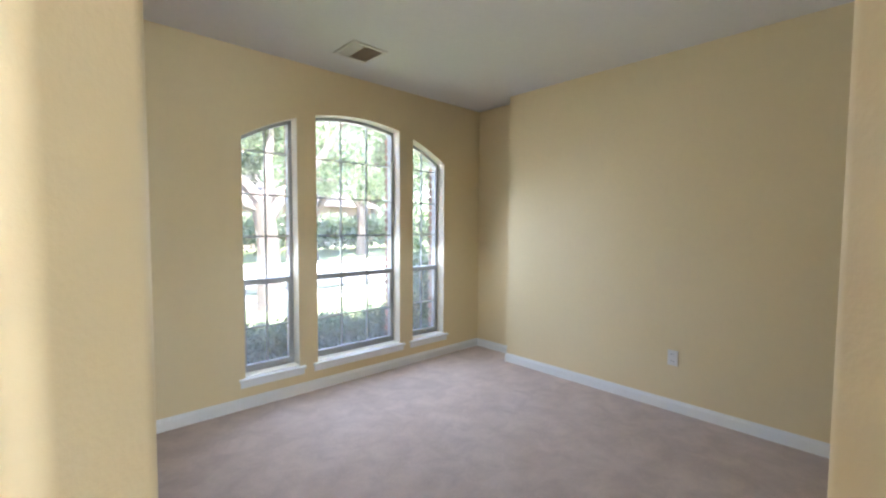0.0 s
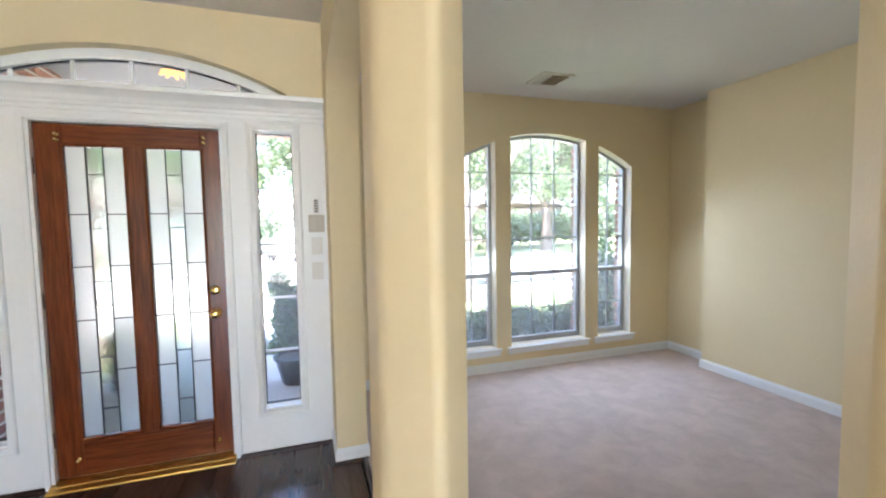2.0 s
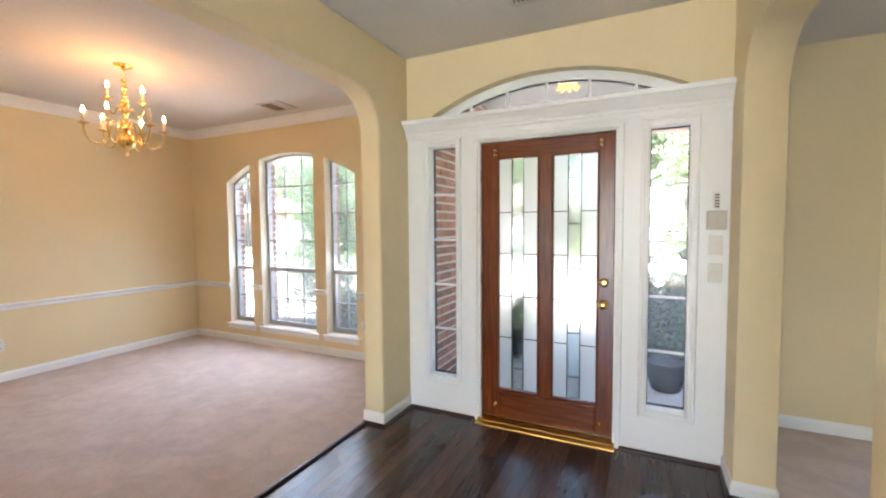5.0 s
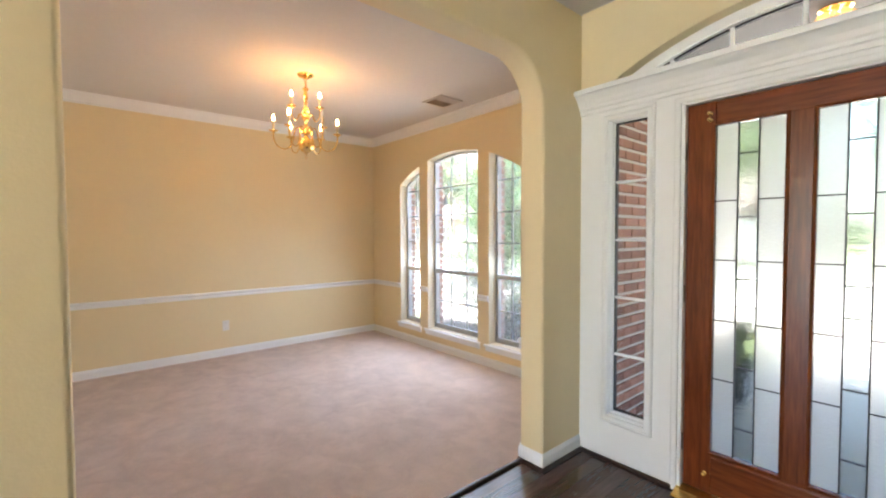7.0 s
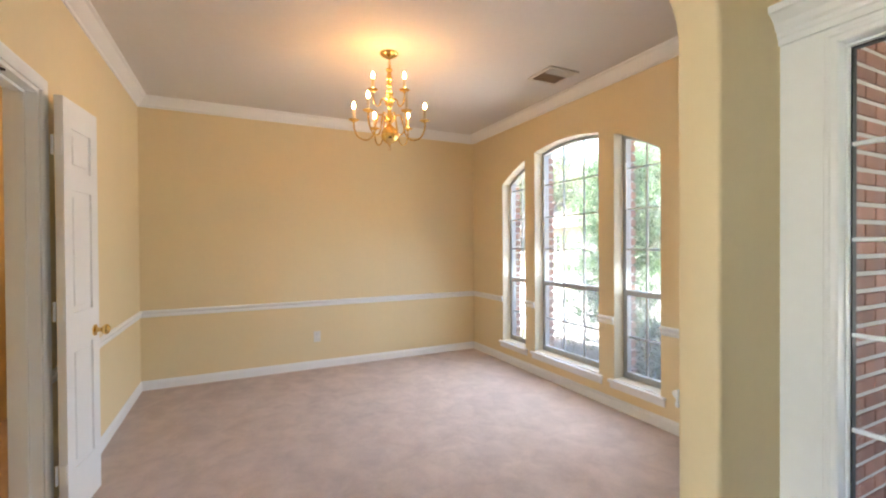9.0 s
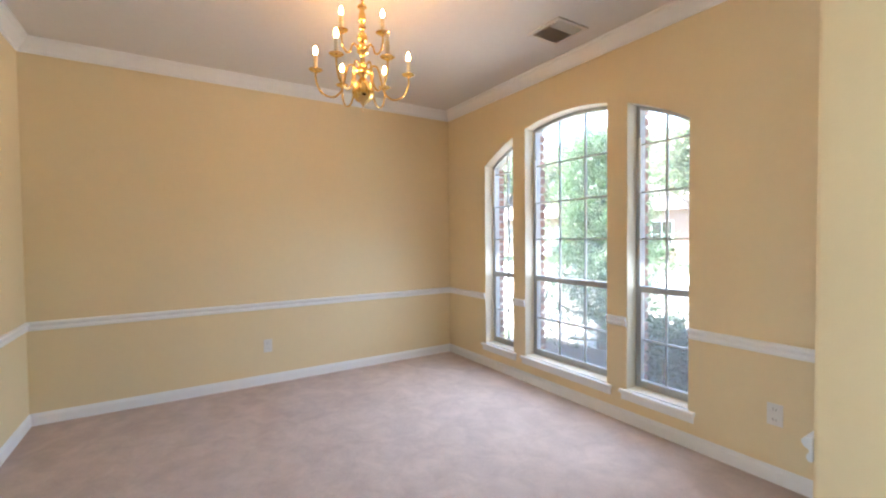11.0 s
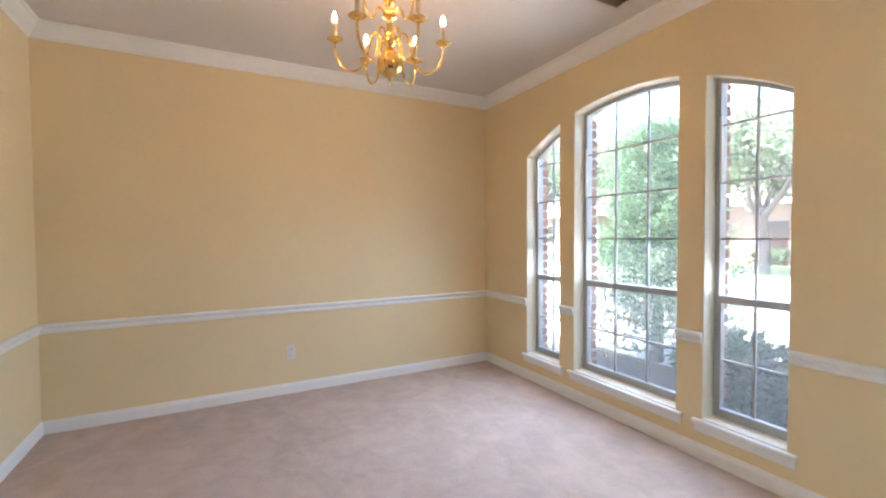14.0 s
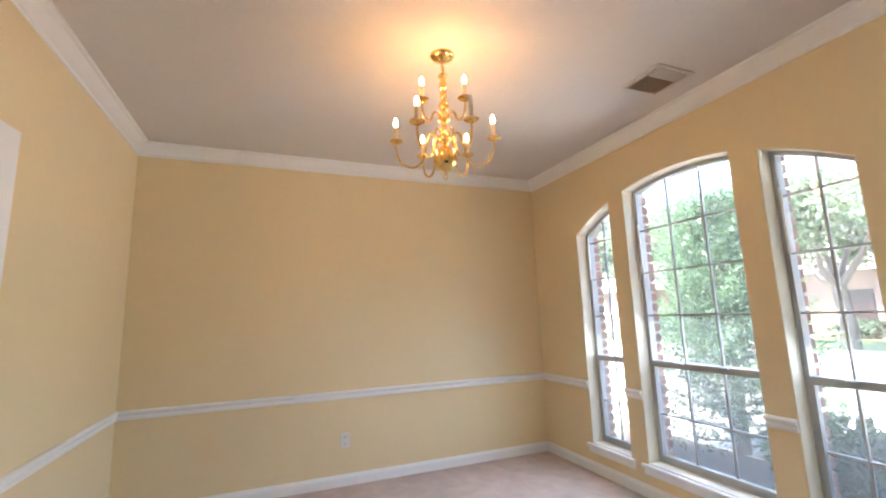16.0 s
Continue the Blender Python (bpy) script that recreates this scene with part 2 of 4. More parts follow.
def box(x0, x1, y0, y1, z0, z1, bevel=0.0, bm=None):
    out = bm or bmesh.new()
    r = bmesh.ops.create_cube(out, size=1)
    bmesh.ops.scale(out, vec=(x1 - x0, y1 - y0, z1 - z0), verts=r["verts"])
    bmesh.ops.translate(out, vec=((x0 + x1) / 2, (y0 + y1) / 2, (z0 + z1) / 2), verts=r["verts"])
    if bevel:
        es = list({e for v in r["verts"] for e in v.link_edges})
        bmesh.ops.bevel(out, geom=es, offset=bevel, segments=2, profile=0.5, affect="EDGES")
    return out


def slab(loops, to3, depth, round_loops=(), radius=0.02, bm=None):
    """A flat panel of that depth from an outline and holes, all given as 2D loops; the edges of round_loops are rounded."""
    bm = bm or bmesh.new()
    fronts, edges = [], []
    for loop in loops:
        vs = [bm.verts.new(to3(a, b, 0)) for a, b in loop]
        edges += [bm.edges.new((vs[i], vs[(i + 1) % len(vs)])) for i in range(len(vs))]
        fronts.append(vs)
    got = bmesh.ops.triangle_fill(bm, edges=edges, use_beauty=True)
    faces = [g for g in got["geom"] if isinstance(g, bmesh.types.BMFace)]
    back = {}
    for loop, vs in zip(loops, fronts):
        for (a, b), v in zip(loop, vs):
            back[v] = bm.verts.new(to3(a, b, depth))
    for f in faces:
        bm.faces.new([back[v] for v in reversed(f.verts)])
    for vs in fronts:
        for i in range(len(vs)):
            a, b = vs[i], vs[(i + 1) % len(vs)]
            bm.faces.new((a, b, back[b], back[a]))
    if round_loops:
        es = []
        for k in round_loops:
            vs = fronts[k]
            for i in range(len(vs)):
                a, b = vs[i], vs[(i + 1) % len(vs)]
                es += [bm.edges.get((a, b)), bm.edges.get((back[a], back[b]))]
        bmesh.ops.bevel(bm, geom=[e for e in es if e], offset=radius, segments=4, profile=0.5, affect="EDGES", clamp_overlap=True)
    return bm


def sweep(profile, path, closed=False, up=None, bm=None):
    """Moulding: profile of (out, z) carried along a plan path of (x, y), out to the left of the way; ends capped, corners mitred."""
    bm = bm or bmesh.new()
    n = len(path)
    rings = []
    for i, p in enumerate(path):
        p = Vector(p)
        d0 = (p - Vector(path[i - 1])).normalized() if i or closed else None
        d1 = (Vector(path[(i + 1) % n]) - p).normalized() if i < n - 1 or closed else None
        d0, d1 = d0 or d1, d1 or d0
        n0, n1 = Vector((-d0.y, d0.x)), Vector((-d1.y, d1.x))
        m = (n0 + n1).normalized()
        m = m / max(0.3, m.dot(n0))
        rings.append([bm.verts.new((p.x + m.x * o, p.y + m.y * o, z)) for o, z in profile])
    k = len(profile)
    for i in range(n if closed else n - 1):
        a, b = rings[i], rings[(i + 1) % n]
        for j in range(k):
            bm.faces.new((a[j], a[(j + 1) % k], b[(j + 1) % k], b[j]))
    if not closed:
        bm.faces.new(rings[0])
        bm.faces.new(list(reversed(rings[-1])))
    return bm


def lathe(profile, segs=16, at=(0, 0, 0), bm=None):
    bm = bm or bmesh.new()
    rings = []
    for r, z in profile:
        if r < 1e-5:
            rings.append([bm.verts.new((at[0], at[1], at[2] + z))])
        else:
            rings.append([bm.verts.new((at[0] + r * math.cos(2 * math.pi * s / segs), at[1] + r * math.sin(2 * math.pi * s / segs), at[2] + z)) for s in range(segs)])
    for a, b in zip(rings, rings[1:]):
        for s in range(segs):
            t = (s + 1) % segs
            q = [a[s % len(a)], a[t % len(a)], b[t % len(b)], b[s % len(b)]]
            q = list(dict.fromkeys(q))
            if len(q) > 2:
                bm.faces.new(q)
    return bm


def tube(points, radii, segs=8, bm=None):
    bm = bm or bmesh.new()
    pts = [Vector(p) for p in points]
    if not hasattr(radii, "__len__"):
        radii = [radii] * len(pts)
    rings, side = [], None
    for i, p in enumerate(pts):
        d = (pts[min(i + 1, len(pts) - 1)] - pts[max(i - 1, 0)]).normalized()
        ref = side if side is not None else (Vector((0, 0, 1)) if abs(d.z) < 0.9 else Vector((1, 0, 0)))
        u = (ref - d * ref.dot(d)).normalized()
        side = u
        v = d.cross(u)
        rings.append([bm.verts.new(p + (u * math.cos(2 * math.pi * s / segs) + v * math.sin(2 * math.pi * s / segs)) * radii[i]) for s in range(segs)])
    for a, b in zip(rings, rings[1:]):
        for s in range(segs):
            bm.faces.new((a[s], a[(s + 1) % segs], b[(s + 1) % segs], b[s]))
    bm.faces.new(list(reversed(rings[0])))
    bm.faces.new(rings[-1])
    return bm


def picture_frame(profile, x0, x1, z0, z1, y, bm=None):
    """Moulding round a rectangle on a wall that faces -y: profile of (outwards from the opening, proud of the wall)."""
    bm = bm or bmesh.new()
    corners = [(x0, z0, -1, -1), (x1, z0, 1, -1), (x1, z1, 1, 1), (x0, z1, -1, 1)]
    rings = [[bm.verts.new((x + sx * o, y - p, z + sz * o)) for o, p in profile] for x, z, sx, sz in corners]
    k = len(profile)
    for i in range(4):
        a, b = rings[i], rings[(i + 1) % 4]
        for j in range(k):
            bm.faces.new((a[j], a[(j + 1) % k], b[(j + 1) % k], b[j]))
    return bm


# ---- plan ----
H = 2.74                        # entry hall
HD, HL = 2.712, 2.645           # dining room, living room
XL, XLD = -1.068, -1.234          # entry face and dining face of the arch wall
XR, XRL = 1.078, 1.264           # entry face and living face of the other arch wall
FZ = -0.02                      # top of the wooden floor; the carpet lies a little higher
DX, DY0, DY1 = -4.86, -2.778, 0.775
LX, LXJ, LY1, LYJ, LY0 = 4.805, 4.600, 0.785, 0.19, -3.6
BACK = -8.5
WIN_D, WIN_L = -3.187, 3.262    # middles of the window groups
SILL, APEX, ARC_R = 0.225, 2.31, 1.85


def arc_z(dx, lift=0.0):
    return APEX + lift - (ARC_R - math.sqrt(ARC_R ** 2 - dx ** 2))


WINDOWS = [(-1.01, -0.585), (-0.43, 0.43), (0.585, 1.01)]


def window_loop(mid, a, b, grow=0.0):
    n = 12
    top = [(mid + a - grow + (b - a + 2 * grow) * i / n) for i in range(n + 1)]
    return [(mid + a - grow, SILL - grow), (mid + b + grow, SILL - grow)] + [(x, arc_z(x - mid, grow)) for x in reversed(top)]


def arch_loop(y0, y1, top, r):
    pts = [(y0, -0.05), (y0, top - r)]
    pts += [(y0 + r - r * math.cos(radians(a)), top - r + r * math.sin(radians(a))) for a in range(10, 90, 10)]
    pts += [(y0 + r, top), (y1 - r, top)]
    pts += [(y1 - r + r * math.sin(radians(a)), top - r + r * math.cos(radians(a))) for a in range(10, 90, 10)]
    return pts + [(y1, top - r), (y1, -0.05)]


def rect(a0, a1, b0, b1):
    return [(a0, b0), (a1, b0), (a1, b1), (a0, b1)]


# ---- walls ----
def y_wall(y, way):
    return lambda a, b, d: (a, y + way * d, b)


def x_wall(x, way):
    return lambda a, b, d: (x + way * d, a, b)


for nm, mid, y, x0, x1, room in (("wall_north_dining", WIN_D, DY1, DX - 0.15, XLD, "dining room"), ("wall_north_living", WIN_L, LY1, XRL, LX + 0.15, "living room")):
    holes = [window_loop(mid, a, b) for a, b in WINDOWS]
    setting(nm, slab([rect(x0, x1, -0.05, H)] + holes, y_wall(y, 1), 0.15), PAINT, "yellow painted drywall with three arched window openings", "wall")
setting("wall_west_dining", box(DX - 0.15, DX, DY0 - 0.12, DY1, -0.05, H), PAINT, "plain warm yellow painted dining room wall", "wall")
setting("wall_south_dining", slab([rect(DX, XLD, -0.05, H), rect(-2.70, -1.74, -0.049, 2.05)], y_wall(DY0, -1), 0.12), PAINT, "yellow painted wall with a double door opening", "wall")
# arch wall between entry and dining room, and the hall wall that carries on from it
LARCH = arch_loop(-2.45, -0.39, 2.37, 0.27)
# rectangular hole is out of view, added to let hall light into the lobby
setting("wall_arch_dining", slab([[(BACK, -0.05)] + LARCH + [(0.15, -0.05), (0.15, H), (BACK, H)], rect(-3.58, -2.95, 0.0, 2.2)], x_wall(XL, -1), XL - XLD, (0,), 0.016), PAINT, "yellow painted wall with a wide round-cornered arch", "wall", True)
RARCH = arch_loop(-1.712, -0.29, 2.34, 0.25)[1:]
setting("wall_arch_living", slab([RARCH + [(0.15, -0.05), (0.15, H), (-1.712, H)]], x_wall(XR, 1), XRL - XR, (0,), 0.016), PAINT, "yellow painted wall with a narrow round-cornered arch", "wall", True)


def prism(plan, z0, z1, rounded=0.0):
    bm = bmesh.new()
    lo = [bm.verts.new((x, y, z0)) for x, y in plan]
    hi = [bm.verts.new((x, y, z1)) for x, y in plan]
    ups = []
    for i in range(len(plan)):
        j = (i + 1) % len(plan)
        bm.faces.new((lo[i], lo[j], hi[j], hi[i]))
    bm.faces.new(list(reversed(lo)))
    bm.faces.new(hi)
    if rounded:
        ups = [bm.edges.get((a, b)) for a, b in zip(lo, hi)]
        bmesh.ops.bevel(bm, geom=ups, offset=rounded, segments=6, profile=0.5, affect="EDGES")
    return bm


PILLAR = [(1.082, -1.713), (XRL - 0.003, -1.713), (1.320, -1.898), (1.203, -2.022), (1.088, -1.888)]
setting("pillar_angled", prism(PILLAR, -0.05, H - 0.002, 0.032), PAINT, "yellow painted angled pillar with rounded corners", "pillar", True)
RIGHT = [(1.756, -2.449), (1.68, -2.527), (1.64, -2.75), (1.64, BACK), (1.82, BACK), (1.82, -2.46)]
setting("wall_hall_east", prism(RIGHT, -0.05, H - 0.002, 0.010), PAINT, "yellow painted hall wall with a rounded corner", "wall", True)
setting("wall_header_living", prism([(1.203, -2.018), (1.320, -1.902), (1.752, -2.456), (1.684, -2.525)], 2.42, H - 0.003), PAINT, "yellow painted header over the angled opening", "wall")
# opening is out of view, assumed so that daylight reaches the entry from behind
setting("wall_south_hall", slab([rect(XL, 1.64, -0.05, H), rect(-0.95, 1.5, 0.0, 2.4)], y_wall(BACK, -1), 0.15), PAINT, "plain yellow wall with an unseen opening assumed for daylight", "wall")
setting("wall_east_living", prism([(LXJ, LY0), (LXJ, LYJ), (LX, LYJ), (LX, LY1), (LX + 0.15, LY1), (LX + 0.15, LY0)], -0.05, H), PAINT, "plain yellow living room wall with a small setback", "wall")
setting("wall_south_living", box(1.82, LX + 0.15, LY0 - 0.15, LY0, -0.05, H), PAINT, "plain yellow wall closing the living room", "wall")
# lobby behind the double doors
setting("wall_lobby", box(DX, XLD, -3.75, -3.60, -0.05, H), PAINT, "yellow painted wall behind the double doors", "wall")
setting("wall_lobby_side", box(DX - 0.15, DX, -3.75, DY0 - 0.12, -0.05, H), PAINT, "yellow painted side wall of the lobby", "wall")

# ceilings
for nm, x0, x1, y0, y1, z in (("ceiling_dining", DX - 0.15, XLD + 0.08, -3.75, DY1 + 0.15, HD), ("ceiling_entry", XLD + 0.081, XRL - 0.1, -1.9, 0.15, H), ("ceiling_hall", XLD + 0.081, 1.82, BACK - 0.15, -1.901, H), ("ceiling_living", XRL - 0.02, LX + 0.15, LY0 - 0.15, LY1 + 0.15, HL)):
    setting(nm, box(x0, x1, y0, y1, z, z + 0.092), CEIL, "off-white lightly textured painted ceiling", "ceiling")

# floors
setting("carpet_dining", box(DX, -1.222, -3.6, DY1, -0.1, FZ + 0.01), CARPET, "pinkish beige cut pile carpet with worn patches", "carpet")
setting("carpet_living", box(1.25, LX, LY0, LY1, -0.1, FZ + 0.01), CARPET, "pinkish beige cut pile carpet with footprints", "carpet")
wood = setting("floor_entry", box(-1.222, 1.25, BACK, 0.12, -0.1, FZ - 0.012), EDGE, "dark stained glossy hardwood floor", "floor")
setting("floor_hall_side", box(1.2505, 1.645, BACK, LY0 - 0.001, -0.1, FZ), PLANK, "dark stained glossy hardwood floor", "floor")
for nm, x in (("trim_floor_dining", -1.215), ("trim_floor_living", 1.243)):
    a, b = (-2.45, -0.39) if x < 0 else (-1.712, -0.29)
    setting(nm, sweep([(o, z + FZ) for o, z in ((-0.016, -0.01), (0.018, -0.01), (0.016, 0.012), (0.006, 0.020), (-0.008, 0.020), (-0.016, 0.013))], [(x, a), (x, b)]), EDGE, "dark wooden threshold strip beside the carpet", "trim")

# mouldings
BASE = [(0, 0.0), (0.013, 0.0), (0.013, 0.062), (0.010, 0.072), (0.006, 0.078), (0.004, 0.088), (0, 0.088)]
RAIL = [(0, 0.664), (0.008, 0.665), (0.012, 0.671), (0.012, 0.683), (0.007, 0.688), (0.007, 0.698), (0.018, 0.704), (0.024, 0.714), (0.024, 0.722), (0.016, 0.730), (0, 0.731)]
CROWN = [(0, HD - 0.100), (0.010, HD - 0.098), (0.014, HD - 0.082), (0.030, HD - 0.066), (0.052, HD - 0.036), (0.062, HD - 0.018), (0.078, HD - 0.012), (0.082, HD - 0.001), (0, HD - 0.001)]
SHOE = [(0, 0.0), (0.018, 0.0), (0.017, 0.009), (0.010, 0.017), (0, 0.019)]


def moved(profile, dz):
    return [(o, z + dz) for o, z in profile]


CASE_W = 0.062
# paths keep the room to their left
setting("baseboard_dining", sweep(moved(BASE, FZ + 0.01), [(XLD, -0.39), (XLD, DY1), (DX, DY1), (DX, DY0), (-2.70 - CASE_W, DY0)]), TRIM, "white painted moulded baseboard", "baseboard")
setting("baseboard_dining_corner", sweep(moved(BASE, FZ + 0.01), [(-1.74 + CASE_W, DY0), (XLD, DY0), (XLD, -2.45)]), TRIM, "white painted moulded baseboard", "baseboard")
setting("baseboard_living", sweep(moved(BASE, FZ + 0.01), [(LXJ, LY0), (LXJ, LYJ), (LX, LYJ), (LX, LY1), (XRL, LY1), (XRL, -0.29)]), TRIM, "white painted moulded baseboard", "baseboard")
setting("baseboard_jamb_dining", sweep(moved(BASE, FZ + 0.006), [(XL, -0.002), (XL, -0.39), (XLD, -0.39)]), TRIM, "white painted baseboard round the arch foot", "baseboard")
setting("baseboard_jamb_living", sweep(moved(BASE, FZ + 0.006), [(XRL, -0.29), (XR, -0.29), (XR, -0.002)]), TRIM, "white painted baseboard round the arch foot", "baseboard")
setting("trim_shoe_dining", sweep(moved(SHOE, FZ), [(XL + 0.013, -0.02), (XL + 0.013, -0.403), (XLD, -0.403)]), EDGE, "dark shoe moulding at the arch foot", "trim")
setting("trim_shoe_living", sweep(moved(SHOE, FZ), [(XRL, -0.303), (XR - 0.013, -0.303), (XR - 0.013, -0.02)]), EDGE, "dark shoe moulding at the arch foot", "trim")
for nm, a, b in (("trim_shoe_door_west", -0.50, XL), ("trim_shoe_door_east", XR, 0.50)):
    setting(nm, sweep(moved(SHOE, FZ), [(a, -0.004), (b, -0.004)]), EDGE, "dark shoe moulding under the white panel", "trim")
for nm, path in (("baseboard_hall_west", [(XL, -2.45), (XL, BACK)]), ("baseboard_hall_east", [(1.64, BACK), (1.64, -2.76)])):
    setting(nm, sweep(moved(BASE, FZ + 0.004), path), TRIM, "white painted moulded baseboard", "baseboard")
setting("crown_dining", sweep(CROWN, [(XLD, DY0), (XLD, DY1), (DX, DY1), (DX, DY0)], closed=True), TRIM, "white painted crown moulding round the ceiling", "crown moulding")
rail_paths = [[(XLD, -0.39), (XLD, DY1), (WIN_D + 1.01, DY1)], [(WIN_D + 0.585, DY1), (WIN_D + 0.43, DY1)], [(WIN_D - 0.43, DY1), (WIN_D - 0.585, DY1)],
              [(WIN_D - 1.01, DY1), (DX, DY1), (DX, DY0), (-2.70 - CASE_W, DY0)], [(-1.74 + CASE_W, DY0), (XLD, DY0), (XLD, -2.45)]]
for i, path in enumerate(rail_paths):
    setting("chair_rail_%d" % (i + 1), sweep(RAIL, path), TRIM, "white painted moulded chair rail", "chair rail")


# ---- windows ----
def clip_pane(mid, x0, x1, z0, z1):
    """Outline of a pane between those edges, cut off by the arch."""
    xs = [x0 + (x1 - x0) * i / 4 for i in range(5)]
    return [(x0, z0), (x1, z0)] + [(x, min(z1, arc_z(x - mid) - 0.028)) for x in reversed(xs)]


def make_window(name, mid, a, b, y, label):
    root = tagged(new(name), label, "window", "arched windows", "structure")
    root.location = (mid + (a + b) / 2, y, SILL)
    inv = Matrix.Translation(-root.location)

    def add(nm, bm, mat, lab="", parent=root):
        bmesh.ops.transform(bm, matrix=inv, verts=bm.verts)
        return part(nm, bm, mat, parent, lab)

    yf = y + 0.105
    outer = window_loop(mid, a, b, -0.001)
    inner = window_loop(mid, a, b, -0.030)
    add("window_frame", slab([outer, inner], y_wall(yf, 1), 0.06), ALU, "grey aluminium frame")
    # thin lining added to carry the paler daylit colour
    add("reveal_lining", slab([window_loop(mid, a, b, -0.0015), window_loop(mid, a, b, -0.0045)], y_wall(y + 0.003, 1), 0.101), REVEAL, "cream reveal lining with daylight in its colour")
    x0, x1 = mid + a + 0.030, mid + b - 0.030
    meet = 0.925
    mesh = add("insect_screen", box(x0 - 0.001, x1 + 0.001, yf + 0.050, yf + 0.0515, SILL + 0.030, meet + 0.010), SCREEN, "fine grey insect screen")
    mesh.visible_shadow = False
    add("meeting_rail", box(x0, x1, yf - 0.012, yf + 0.045, meet - 0.022, meet + 0.022, 0.004), ALU, "grey meeting rail")
    add("lower_sash_rail", box(x0, x1, yf - 0.006, yf + 0.03, SILL + 0.031, SILL + 0.058, 0.003), ALU)
    for s in (x0, x1 - 0.016):
        add("sash_stile", box(s, s + 0.016, yf - 0.006, yf + 0.03, SILL + 0.058, meet - 0.022), ALU)
    for k in ((0.3, 0.7) if b - a > 0.6 else (0.5,)):
        xl = x0 + (x1 - x0) * k
        add("sash_lock", box(xl - 0.03, xl + 0.03, yf - 0.026, yf - 0.012, meet + 0.006, meet + 0.020, 0.004), ALU, "small sash lock")
    side = -1 if mid < 0 else 1
    xs = x0 + 0.006 if side < 0 else x1 - 0.006
    add("sash_balance", box(xs - 0.006, xs + 0.006, yf - 0.014, yf - 0.001, 1.60, 1.98, 0.002), TRIM, "white sash balance cover")
    cols = 3 if b - a > 0.6 else 2
    w = 0.006
    rows = [(SILL + 0.058, 0.565), (0.565, meet - 0.022), (meet + 0.022, 1.275), (1.275, 1.60), (1.60, 1.93), (1.93, 9.0)]
    for i in range(1, cols):
        xm = x0 + (x1 - x0) * i / cols
        add("muntin", box(xm - w, xm + w, yf + 0.014, yf + 0.030, SILL + 0.058, meet - 0.022), ALU)
        add("muntin", box(xm - w, xm + w, yf + 0.016, yf + 0.032, meet + 0.022, arc_z(xm - mid) - 0.03), ALU)
    for z in (0.565, 1.275, 1.60, 1.93):
        add("muntin", box(x0, x1, yf + 0.013, yf + 0.031, z - w, z + w), ALU)
    for i in range(cols):
        for z0, z1 in rows:
            pa, pb = x0 + (x1 - x0) * i / cols, x0 + (x1 - x0) * (i + 1) / cols
            loop = clip_pane(mid, pa + 0.002, pb - 0.002, z0, z1 - 0.002)
            p = add("pane", slab([loop], y_wall(yf + 0.020, 1), 0.004), GLASS)
            p.visible_shadow = False
    add("window_sill", box(mid + a - 0.045, mid + b + 0.045, y - 0.032, y - 0.001, SILL - 0.028, SILL - 0.002, 0.006), TRIM, "white painted sill nose")
    add("window_sill", box(mid + a + 0.002, mid + b - 0.002, y - 0.001, yf + 0.01, SILL - 0.026, SILL + 0.003), TRIM, "white painted sill board")
    add("apron", box(mid + a - 0.035, mid + b + 0.035, y - 0.013, y - 0.001, SILL - 0.075, SILL - 0.029, 0.003), TRIM)
    return root


n = 0
for mid, y, room in ((WIN_D, DY1, "dining room"), (WIN_L, LY1, "living room")):
    for k, (a, b) in enumerate(WINDOWS):
        n += 1
        kind_of = "wide arched single-hung window with grey grid and white sill" if k == 1 else "narrow arched single-hung window with grey grid and white sill"
        make_window("window_%d" % n, mid, a, b, y, kind_of)

# daylight of the sky in the window openings
for mid, y in ((WIN_D, DY1), (WIN_L, LY1)):
    for a, c in WINDOWS:
        hi = min(arc_z(a), arc_z(c)) - 0.03
        lamp = new("window_daylight", bpy.data.lights.new("window_daylight", "AREA"))
        lamp.data.shape, lamp.data.size, lamp.data.size_y = "RECTANGLE", c - a - 0.08, hi - SILL - 0.10
        lamp.data.energy, lamp.data.color = (WINDOW_WATTS if mid < 0 else 0.86 * WINDOW_WATTS) * (c - a) * (hi - SILL), (0.79, 0.90, 1.0)
        lamp.data.spread = radians(135 if mid < 0 else 165)
        lamp.matrix_world = look((mid + (a + c) / 2, y + 0.146, (hi + SILL) / 2), (mid + (a + c) / 2, y - 0.854, (hi + SILL) / 2 - 0.95))
# added lamp in the unseen back opening, brightens the door wall
back_light = new("window_daylight", bpy.data.lights.new("back_daylight", "AREA"))
back_light.data.shape, back_light.data.size, back_light.data.size_y, back_light.data.energy, back_light.data.color = "RECTANGLE", 2.4, 2.35, 4.1, (0.79, 0.90, 1.0)
back_light.matrix_world = look((0.275, BACK - 0.07, 1.2), (0.275, 0, 1.2))
# the lit lobby behind the double doors
lobby_lamp = new("lobby_lamp", bpy.data.lights.new("lobby_lamp", "POINT"))
lobby_lamp.data.energy, lobby_lamp.data.color, lobby_lamp.data.shadow_soft_size = 1.1, (1.0, 0.62, 0.30), 0.08
lobby_lamp.location = (-3.3, -3.25, H - 0.25)



# ---- front door wall ----
T_R, T_APEX, T_HALF = 1.812, 2.488, 0.908


def t_z(x, r=T_R):
    return T_APEX - T_R + math.sqrt(r * r - x * x)


def transom_loop(half, r, z0):
    return [(-half, z0), (half, z0)] + [(half - 2 * half * i / 20, max(z0 + 0.002, t_z(half - 2 * half * i / 20, r))) for i in range(21)]


